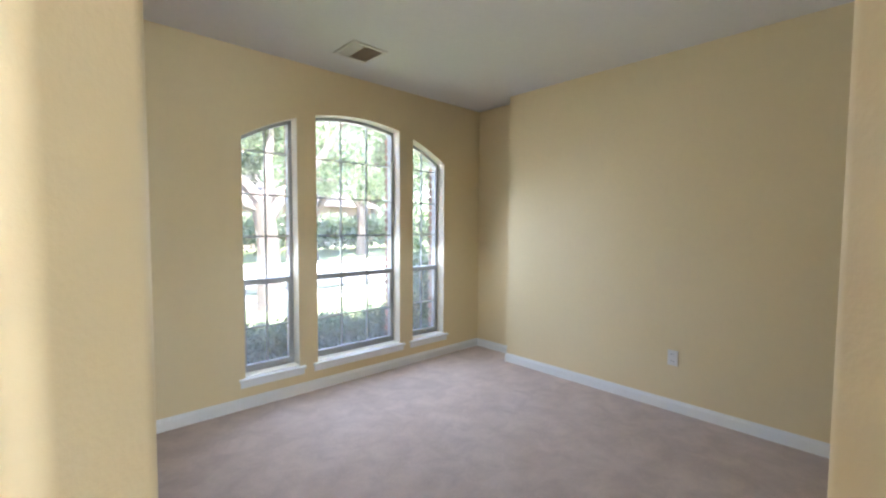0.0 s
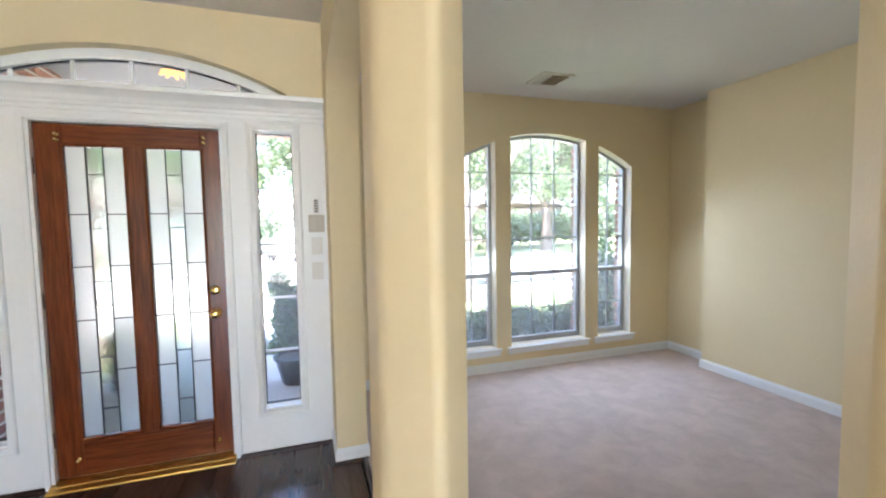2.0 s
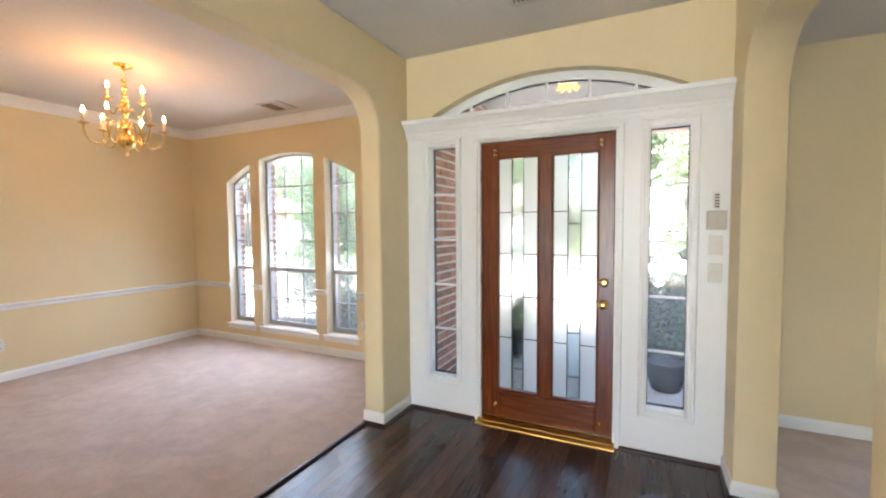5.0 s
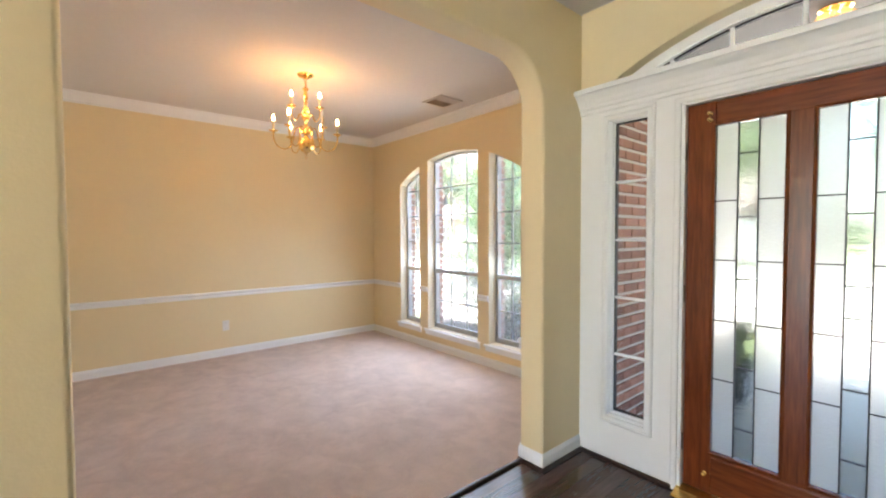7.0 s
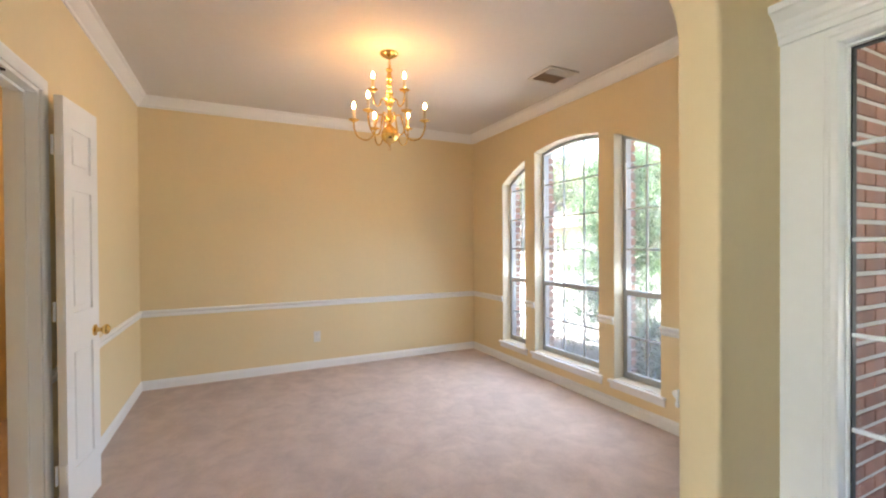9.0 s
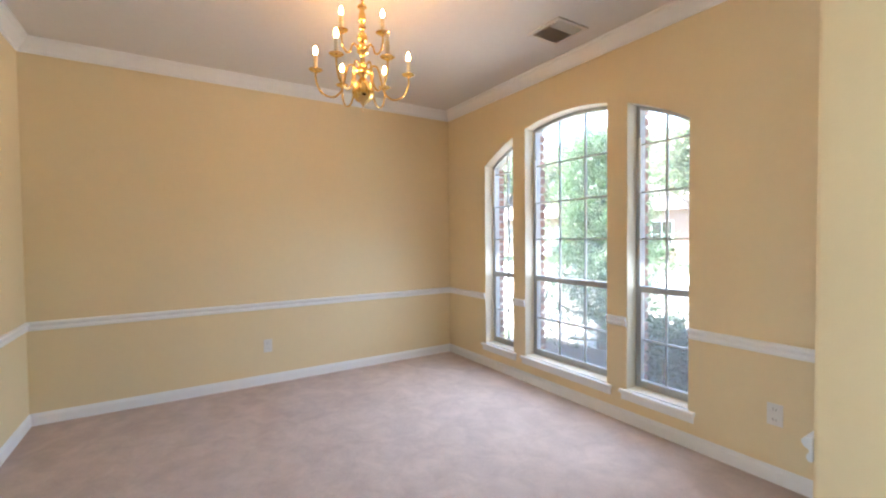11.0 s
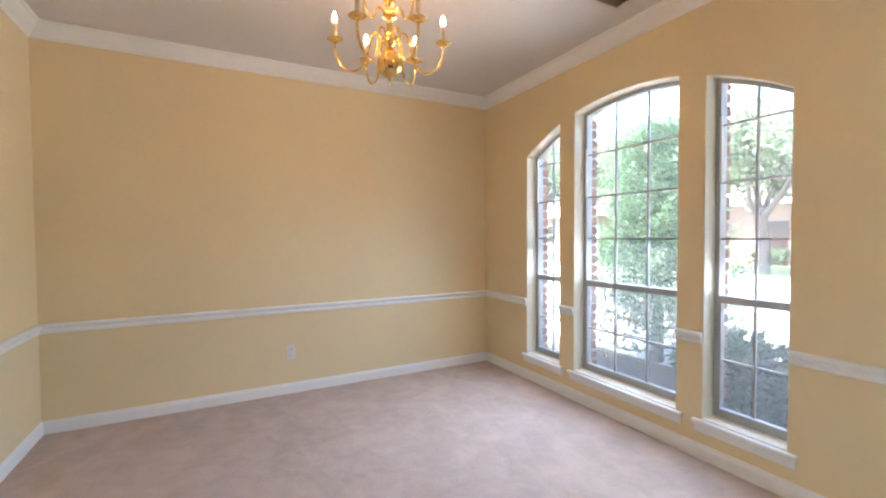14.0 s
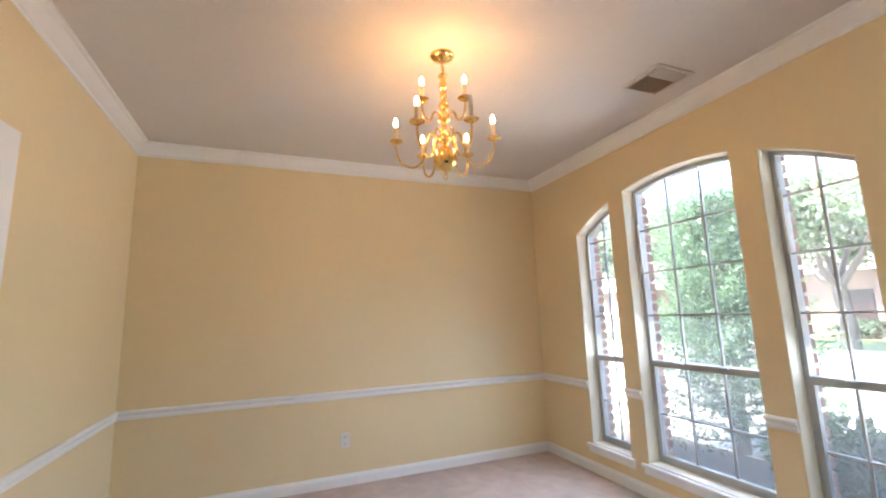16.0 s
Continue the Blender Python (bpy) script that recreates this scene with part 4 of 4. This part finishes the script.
sheet("driveway_own", -13.0, -1.7, 2.62, 7.44, GZ - 0.1, GZ + 0.022, CONCRETE, "pale concrete driveway")
sheet("driveway_far", -1.5, 3.6, 13.56, 22.0, GZ - 0.1, GZ + 0.022, CONCRETE, "pale concrete driveway across the street")
sheet("path_front", -0.75, 0.75, 3.3, 5.59, GZ - 0.1, GZ + 0.024, CONCRETE, "concrete path to the front door")
# unseen slab, added so light bounced in through the back is not green
sheet("patio_back", -6.0, 6.0, BACK - 12, BACK - 0.7, GZ - 0.1, GZ + 0.02, CONCRETE, "unseen pale slab added to bounce neutral light into the hall")
sheet("porch_floor", -1.0, 1.0, 0.125, 2.25, GZ - 0.1, -0.03, CONCRETE, "concrete porch slab")
sheet("porch_step", -1.0, 0.42, 2.252, 3.3, GZ - 0.1, -0.035, CONCRETE, "concrete slab before the porch")
sheet("bed_living", 1.05, 5.6, 1.06, 2.6, GZ - 0.05, GZ + 0.045, MULCH, "dark mulch bed under the windows")
sheet("bed_dining", -5.4, -1.05, 1.04, 2.61, GZ - 0.05, GZ + 0.045, MULCH, "dark mulch bed under the windows")

# porch
setting("porch_ceiling", box(-1.6, 1.6, 0.155, 3.2, 2.76, 2.86), PORCHCEIL, "grey painted porch ceiling", "ceiling")
# roof edges and deck are out of view; edges added to shade the hedges
setting("roof_eave_dining", box(DX - 0.6, -1.602, DY1 + 0.255, 1.45, 2.80, 2.95), SHINGLE, "unseen roof edge added to shade the hedges", "roof")
setting("roof_eave_living", box(1.602, LX + 0.6, LY1 + 0.255, 1.47, 2.80, 2.95), SHINGLE, "unseen roof edge added to shade the hedges", "roof")
setting("roof_slab", box(DX - 0.6, LX + 0.6, BACK - 0.6, 1.02, H + 0.125, H + 0.30), SHINGLE, "unseen shingled roof deck added over the ceilings", "roof")
porch_beam = setting("porch_beam", box(-1.6, 1.6, 3.0, 3.2, 2.60, 2.758), FARBRICK, "brick faced beam at the porch front", "beam")
for nm, x in (("porch_pier_west", -1.5), ("porch_pier_east", 1.5)):
    setting(nm, box(x - 0.1, x + 0.1, 3.0, 3.2, GZ - 0.05, 2.598), FARBRICK, "brick pier at the porch front", "pier")
lamp = thing("porch_lamp", "lit flush porch lamp with petal shaped glass", "lamp", at=(-0.03, 1.15, 2.76))
part("base_plate", lathe([(0, 0), (0.085, 0), (0.085, -0.012), (0.05, -0.02), (0, -0.02)], 24), BRASS, lamp, "brass base plate", True)
for i in range(8):
    a = 2 * math.pi * i / 8
    bm = bmesh.new()
    bmesh.ops.create_uvsphere(bm, u_segments=10, v_segments=6, radius=1)
    bmesh.ops.transform(bm, matrix=Matrix.Rotation(a, 4, "Z") @ pose(0.074, 0, -0.055, 0, 28, 0) @ Matrix.Diagonal((0.040, 0.015, 0.018, 1)), verts=bm.verts)
    part("petal", bm, LAMP, lamp, "glowing glass petal", True)
bm = bmesh.new()
bmesh.ops.create_uvsphere(bm, u_segments=12, v_segments=8, radius=0.026)
bmesh.ops.translate(bm, vec=(0, 0, -0.055), verts=bm.verts)
part("bulb", bm, LAMP, lamp, "lit bulb", True)


# ---- leaves ----
def leaves(name, centres, spread, count, size, mat, parent=None, label="", flat=0.0, thin=0.42):
    """Many small pointed leaves scattered round the centres."""
    c = np.array(centres, float)
    pick = rng.integers(0, len(c), count)
    d = rng.normal(size=(count, 3))
    d /= np.linalg.norm(d, axis=1)[:, None]
    p = c[pick] + d * (rng.random((count, 1)) ** 0.45) * np.array(spread)
    u = rng.normal(size=(count, 3))
    u[:, 2] *= 1 - flat
    u /= np.linalg.norm(u, axis=1)[:, None]
    w = np.cross(u, rng.normal(size=(count, 3)))
    w /= np.linalg.norm(w, axis=1)[:, None]
    s = size * (0.6 + 0.8 * rng.random((count, 1)))
    v = np.empty((count, 4, 3))
    v[:, 0], v[:, 2] = p - u * s, p + u * s
    v[:, 1], v[:, 3] = p + w * s * thin - u * s * 0.1, p - w * s * thin - u * s * 0.1
    me = bpy.data.meshes.new(name)
    me.from_pydata(v.reshape(-1, 3).tolist(), [], np.arange(count * 4).reshape(-1, 4).tolist())
    me.materials.append(mat)
    ob = new(name, me)
    ob.parent = parent
    return tagged(ob, label)


def hedge(label, x0, x1, y0, y1, top, count, size, name="hedge", category="hedge"):
    root = thing(name, label, category, "front hedges", at=((x0 + x1) / 2, (y0 + y1) / 2, GZ))
    nx = max(2, int((x1 - x0) / 0.22))
    cs = []
    for i in range(nx):
        for j in range(max(2, int((y1 - y0) / 0.3))):
            lift = float(rng.uniform(-0.10, 0.08))
            for z in np.arange(0.14, top - GZ + lift, 0.16):
                cs.append((x0 + (i + 0.5) * (x1 - x0) / nx - root.location.x + rng.uniform(-0.05, 0.05), y0 + (j + 0.5) * 0.3 - root.location.y, z))
    for i in range(nx * 2):
        twig = bmesh.new()
        bx = rng.uniform(x0, x1) - root.location.x
        by = rng.uniform(y0, y1) - root.location.y
        tube([(bx, by, 0.02), (bx + rng.uniform(-0.06, 0.06), by + rng.uniform(-0.06, 0.06), (top - GZ) * 0.45), (bx + rng.uniform(-0.15, 0.15), by + rng.uniform(-0.12, 0.12), (top - GZ) * 0.85)], [0.011, 0.007, 0.003], 5, twig)
        part("stem", twig, BARK, root, "thin brown stem")
    leaves("foliage", cs, (0.16, 0.16, 0.12), count, size, LEAF_DARK, root, "dense dark green leaves")
    return root


hedge("dense dark green hedge beneath the living room windows", 1.75, 4.45, 1.45, 2.2, 0.36, 14000, 0.031)
hedge("taller dark green shrub beside the living room window", 4.35, 5.25, 1.35, 2.1, 1.02, 4500, 0.042, "shrub", "shrub")
hedge("round dark green shrub beside the porch", 0.50, 1.12, 2.45, 3.1, 0.90, 5000, 0.042, "shrub", "shrub")
hedge("dark green hedge beneath the dining room windows", -3.3, -1.5, 1.5, 2.2, 0.50, 12000, 0.034)


def flower_pot(label, at, r, h, plant):
    root = thing("flower_pot", label, "flower pot", "porch pots", at=at)
    part("pot", lathe([(0, 0), (r * 0.62, 0), (r * 0.68, 0.02), (r * 0.88, h * 0.6), (r * 0.96, h * 0.9), (r * 1.06, h * 0.92), (r * 1.06, h), (r * 0.92, h), (r * 0.9, h * 0.9), (0, h * 0.9)], 24), GLAZE, root, "dark glazed pot", True)
    part("soil", lathe([(0, h * 0.93), (r * 0.88, h * 0.915)], 20), MULCH, root, "dark soil")
    if plant:
        leaves("leaves", [(rng.uniform(-0.09, 0.09), rng.uniform(-0.09, 0.09), h + z) for z in np.arange(0.03, plant, 0.05)], (0.11, 0.11, 0.07), 420, 0.045, LEAF, root, "fresh green leaves")
    return root


flower_pot("dark glazed pot with a small green plant on the porch", (-0.66, 1.62, -0.03), 0.15, 0.33, 0.36)
flower_pot("wide dark glazed pot without a plant on the porch", (0.82, 1.28, -0.03), 0.19, 0.26, 0)


def branchy(bm, start, way, length, radius, depth, tips, spread=0.6):
    """A limb that bends and forks; tips collects where leaves hang."""
    pts, p, d = [Vector(start)], Vector(start), Vector(way).normalized()
    n = 4
    for i in range(n):
        d = (d + Vector(rng.normal(size=3) * 0.16)).normalized()
        p = p + d * (length / n)
        pts.append(p.copy())
        if depth < 2:
            tips.append(tuple(p))
    tube(pts, [radius * (1 - 0.45 * i / n) for i in range(n + 1)], 7, bm)
    if depth:
        for k in range(3 if depth > 1 else 2):
            turn = (d + Vector(rng.normal(size=3) * spread) + Vector((0, 0, 0.12))).normalized()
            branchy(bm, pts[-1] if k < 2 else pts[-2], turn, length * 0.72, radius * 0.52, depth - 1, tips, spread)


def tree(label, at, trunk_pts, radii, limbs, count, size, mat, spread, depth=2, group="trees"):
    root = thing("tree", label, "tree", group, at=at)
    bm = tube(smooth_path(trunk_pts, 3), list(np.interp(np.linspace(0, 1, 3 * (len(trunk_pts) - 1) + 1), np.linspace(0, 1, len(radii)), radii)), 12)
    tips = []
    for start, way, length, radius in limbs:
        branchy(bm, start, way, length, radius, depth, tips)
    part("trunk", bm, BARK, root, "grey brown trunk with forking limbs", True)
    leaves("crown", tips, spread, count, size, mat, root, "light green loose leaves")
    return root


tree("spreading oak with low forking limbs on the front lawn", (4.15, 5.3, GZ),
     [(0, 0, -0.05), (-0.03, 0, 0.6), (-0.05, 0, 1.3), (-0.16, 0, 1.95)], [0.27, 0.21, 0.19, 0.18],
     [((-0.10, 0, 1.55), (0.9, 0.05, 0.52), 2.9, 0.11), ((-0.16, 0, 1.95), (-0.75, 0.2, 0.9), 1.6, 0.12), ((-0.12, 0, 1.75), (-0.9, -0.2, 0.35), 1.5, 0.07), ((-0.1, 0, 1.9), (0.15, 0.3, 1.0), 1.7, 0.11), ((-0.1, 0.0, 1.9), (0.5, 0.6, 0.5), 1.7, 0.09)],
     20000, 0.060, LEAF, (0.55, 0.55, 0.42))

# cedar before the dining room
cedar = thing("cedar", "loose young cedar before the dining room window", "tree", "trees", at=(-4.3, 2.75, GZ))
tb = tube([(0, 0, -0.05), (0.03, 0, 0.7), (-0.02, 0.02, 1.5), (0, 0, 2.5)], [0.08, 0.06, 0.04, 0.012], 10)
tips = []
for i in range(96):
    z = 0.08 + 2.42 * (i / 96)
    a = i * 2.4
    reach = (0.98 - 0.28 * z) * rng.uniform(0.7, 1.15)
    pts = [(0, 0, z), (reach * 0.5 * math.cos(a), reach * 0.5 * math.sin(a), z + 0.10), (reach * math.cos(a), reach * math.sin(a), z + 0.30)]
    tube(pts, [0.016, 0.010, 0.004], 5, tb)
    for k in (0.35, 0.55, 0.75, 0.95, 1.08):
        tips.append((reach * k * math.cos(a), reach * k * math.sin(a), z + 0.30 * k))
part("trunk", tb, BARK, cedar, "thin grey brown trunk and boughs", True)
leaves("foliage", tips, (0.18, 0.18, 0.18), 52000, 0.034, CEDAR, cedar, "feathery green sprays", thin=0.16)

# trees across the street
far = tree("broad leafy tree across the street", (-9.6, 16.2, GZ), [(0, 0, -0.05), (0.05, 0, 1.0), (-0.05, 0, 2.2)], [0.30, 0.22, 0.20],
           [((0, 0, 2.1), (0.8, 0.1, 0.9), 2.2, 0.13), ((0, 0, 2.1), (-0.8, 0.1, 0.8), 2.2, 0.13), ((0, 0, 2.0), (0.1, 0.8, 0.9), 2.2, 0.12), ((0, 0, 2.0), (0, -0.8, 0.8), 2.0, 0.12), ((0, 0, 2.2), (0, 0, 1), 2.0, 0.13)],
           15000, 0.10, LEAF_FAR, (0.85, 0.85, 0.65), group="street trees")
for x, y, turn, s in ((-17.5, 18.0, 70, 1.15), (-25.0, 15.5, 200, 1.2), (-4.2, 17.4, 150, 1.05), (6.2, 16.4, 40, 1.15), (9.8, 15.4, 120, 1.0), (3.6, 15.0, 330, 0.95), (13.5, 17.2, 260, 1.2), (20.5, 15.8, 310, 1.1), (28.0, 18.5, 20, 1.3), (3.0, 29.0, 100, 1.6), (-12.0, 32.0, 10, 1.7), (14.0, 31.0, 190, 1.7), (-32.0, 24.0, 130, 1.6), (37.0, 26.0, 80, 1.7), (-24.0, 34.0, 250, 1.8), (26.0, 35.0, 300, 1.8)):
    c = copy_thing(far, pose(x, y, GZ, 0, 0, turn))
    c.scale = (s, s, s)
backs = thing("far_woods", "hazy belt of far trees behind the houses", "woods", kind="stuff", at=(0, 52, GZ))
leaves("foliage", [(x + rng.uniform(-2, 2), rng.uniform(-4, 4), rng.uniform(1, 9)) for x in np.arange(-110, 111, 2.0)], (3.2, 2.0, 3.0), 9000, 0.75, LEAF_FAR, backs)
low = thing("low_shrubs", "clipped green shrubs before the houses across the street", "shrub", "shrubs across the street", at=(-8.5, 20.3, GZ))
leaves("foliage", [(x, rng.uniform(-0.3, 0.3), 0.5) for x in np.arange(-3.2, 3.3, 0.5)], (0.5, 0.5, 0.45), 2600, 0.09, LEAF_FAR, low)
for x, y, s in ((-16.5, 19.2, 1.2), (8.0, 20.2, 2.2), (19.5, 20.8, 2.4), (13.5, 22.4, 2.6), (31.0, 21.5, 2.6)):
    c = copy_thing(low, pose(x, y, GZ))
    c.scale = (s, s, s)


# ---- houses across the street ----
def house(label, at, w, d, h):
    root = thing("house", label, "house", "houses across the street", at=at)
    part("wall", box(-w / 2, w / 2, 0, d, -0.1, h), FARBRICK, root, "red brown brick walls")
    bm = bmesh.new()
    o = 0.5
    lo = [bm.verts.new(p) for p in ((-w / 2 - o, -o, h), (w / 2 + o, -o, h), (w / 2 + o, d + o, h), (-w / 2 - o, d + o, h))]
    hi = [bm.verts.new(p) for p in ((-w / 2 + d * 0.45, d / 2, h + d * 0.36), (w / 2 - d * 0.45, d / 2, h + d * 0.36))]
    bm.faces.new((lo[0], lo[1], hi[1], hi[0]))
    bm.faces.new((lo[1], lo[2], hi[1]))
    bm.faces.new((lo[2], lo[3], hi[0], hi[1]))
    bm.faces.new((lo[3], lo[0], hi[0]))
    bm.faces.new(lo)
    part("roof", bm, SHINGLE, root, "grey shingled hip roof")
    for x in (-w * 0.36, -w * 0.20, w * 0.12):
        win = part("window", box(x - 0.65, x + 0.65, -0.06, 0.02, 0.75, 2.35), TRIM, root, "white framed window")
        part("pane", box(x - 0.56, x + 0.56, -0.075, -0.055, 0.84, 2.26), DARKGLASS, win)
        part("muntin", box(x - 0.02, x + 0.02, -0.09, -0.074, 0.84, 2.26), TRIM, win)
        part("muntin", box(x - 0.56, x + 0.56, -0.088, -0.072, 1.53, 1.57), TRIM, win)
    part("door", box(w * 0.0 - 0.5, w * 0.0 + 0.5, -0.05, 0.02, 0.0, 2.1, 0.01), EDGE, root, "dark front door")
    gar = part("garage_door", box(w * 0.22, w * 0.22 + 4.0, -0.05, 0.02, 0.0, 2.2), TRIM, root, "white garage door")
    for z in (0.55, 1.1, 1.65):
        part("groove", box(w * 0.22, w * 0.22 + 4.0, -0.056, -0.049, z - 0.012, z + 0.012), VENT, gar)
    return root


house("single storey brick house with grey hip roof across the street", (-11.5, 21.5, GZ), 15.0, 9.0, 2.9)
house("brick house with white garage door behind the trees", (13.0, 27.0, GZ), 15.0, 9.0, 3.0)
house("low brick house further along the street", (-30.0, 22.5, GZ), 14.0, 9.0, 2.9)


# ---- car and small street things ----
def car(label, m):
    root = thing("car", label, "car")
    side = [(-2.2, 0.35), (-2.25, 0.75), (-2.05, 0.95), (-1.1, 1.02), (-0.45, 1.45), (1.1, 1.48), (1.95, 1.05), (2.2, 0.95), (2.25, 0.4)]
    bm = slab([side], lambda a, b, dd: (a, dd - 0.86, b), 1.72)
    part("body", bm, CARPAINT, root, "silver grey painted body")
    part("side_window", slab([[(-0.95, 1.05), (-0.40, 1.38), (1.0, 1.40), (1.6, 1.07)]], lambda a, b, dd: (a, -0.875 + dd, b), 1.75), DARKGLASS, root, "dark tinted side glass")
    part("bumper", box(-2.30, -2.18, -0.84, 0.84, 0.32, 0.55, 0.03), TYRE, root)
    part("bumper", box(2.18, 2.30, -0.84, 0.84, 0.32, 0.55, 0.03), TYRE, root)
    for x in (-1.4, 1.4):
        for y in (-0.80, 0.80):
            w = lathe([(0, -0.1), (0.30, -0.1), (0.335, -0.06), (0.335, 0.06), (0.30, 0.1), (0, 0.1)], 20)
            bmesh.ops.transform(w, matrix=pose(x, y, 0.335, 90), verts=w.verts)
            tyre = part("wheel", w, TYRE, root, "black tyre", True)
            r = lathe([(0, -0.105), (0.19, -0.105), (0.20, -0.09), (0.20, 0.09), (0.19, 0.105), (0, 0.105)], 16)
            bmesh.ops.transform(r, matrix=pose(x, y, 0.335, 90), verts=r.verts)
            part("rim", r, CARPAINT, tyre, "grey rim", True)
    root.matrix_world = m
    return root


car("silver grey car parked on the far driveway", pose(0.9, 18.3, GZ + 0.022, 0, 0, 65))
sign = thing("yard_sign", "small red board on a post by the far kerb", "sign", at=(9.2, 14.6, GZ))
part("post", box(-0.03, 0.03, -0.03, 0.03, -0.05, 0.95), TRIM, sign, "white post")
part("board", box(-0.24, 0.24, -0.05, -0.03, 0.60, 1.12, 0.01), RED, sign, "red painted board")

# ---- pieces: floor boards, bricks ----
board_w = 0.083
k = 0
for i in range(int(2.46 / board_w)):
    x = -1.195 + board_w * (i + 0.5)
    stops = [-4.6]
    while stops[-1] < 0.0:
        stops.append(min(0.0, stops[-1] + (0.9 + ((i * 7 + len(stops) * 5) % 6) * 0.16)))
        if 0.0 - stops[-1] < 0.25:
            stops[-1] = 0.0
    for a, b in zip(stops, stops[1:]):
        h = board_w / 2
        part("floor_board", box(x - h + 0.0006, x + h - 0.0006, a + 0.0006, b - 0.0006 - (0.004 if b == 0 else 0), FZ - 0.0118, FZ), PLANK, wood)
far_boards = part("far_boards", box(-1.195, 1.25, BACK, -4.601, FZ - 0.0118, FZ), PLANK, wood)

BR_L, BR_H, PITCH = 0.194, 0.057, 0.0775


def brick_mesh(name, lx, ly, lz):
    me = bpy.data.meshes.new(name)
    bm = box(-lx / 2, lx / 2, -ly / 2, ly / 2, -lz / 2, lz / 2)
    bmesh.ops.bevel(bm, geom=list(bm.edges), offset=0.004, segments=1, profile=0.5, affect="EDGES")
    bm.to_mesh(me)
    bm.free()
    me.materials.append(BRICK)
    return me


def lay(me, x, y, z, parent):
    ob = new("brick", me)
    ob.parent = parent
    ob.location = (x, y, z)
    return ob


# porch side walls
FRONT_D, FRONT_L = DY1 + 0.25, LY1 + 0.25
for nm, x0, x1, face, y1 in (("wall_porch_west", XLD, -1.012, 1, 1.75), ("wall_porch_east", 1.012, XRL, -1, FRONT_L)):
    wall = setting(nm, box(x0, x1, 0.155, y1 - 0.008, GZ, 2.758), MORTAR, "red brown brick wall beside the porch", "wall")
    if face < 0:
        continue
    whole, half = brick_mesh("brick_long", 0.03, BR_L, BR_H), brick_mesh("brick_half", 0.03, 0.092, BR_H)
    for c in range(37):
        z = -0.05 + c * PITCH
        y = 0.16
        first = True
        while y < y1 - 0.05:
            short = first and c % 2
            ln = 0.092 if short else BR_L
            if y + ln > y1 + 0.002:
                if y + 0.092 > y1 + 0.002:
                    break
                ln = 0.092
            lay(half if ln < 0.1 else whole, -1.018, y + ln / 2, z + BR_H / 2, wall)
            y += ln + 0.0105
            first = False
for nm, mid, y, x0, x1, jamb_side in (("facade_dining", WIN_D, DY1, DX - 0.15, XLD, -1), ("facade_living", WIN_L, LY1, XRL, LX + 0.15, 1)):
    fac = setting(nm, slab([rect(x0, x1, GZ - 0.05, 2.86)] + [window_loop(mid, a, b, 0.012) for a, b in WINDOWS], y_wall(y + 0.171, 1), 0.075), MORTAR, "red brown brick front wall with pale mortar", "wall")
    full, header = brick_mesh("brick_jamb_long", 0.10, 0.085, BR_H), brick_mesh("brick_jamb_short", 0.06, 0.085, BR_H)
    for a, b in WINDOWS:
        edge = mid + (a if jamb_side < 0 else b)
        top = arc_z(edge - mid) - 0.03
        for c in range(int((top - SILL) / PITCH) + 1):
            ln = 0.10 if c % 2 else 0.06
            lay(full if c % 2 else header, edge + jamb_side * (ln / 2 - 0.004), y + 0.212, SILL + c * PITCH + BR_H / 2, fac)
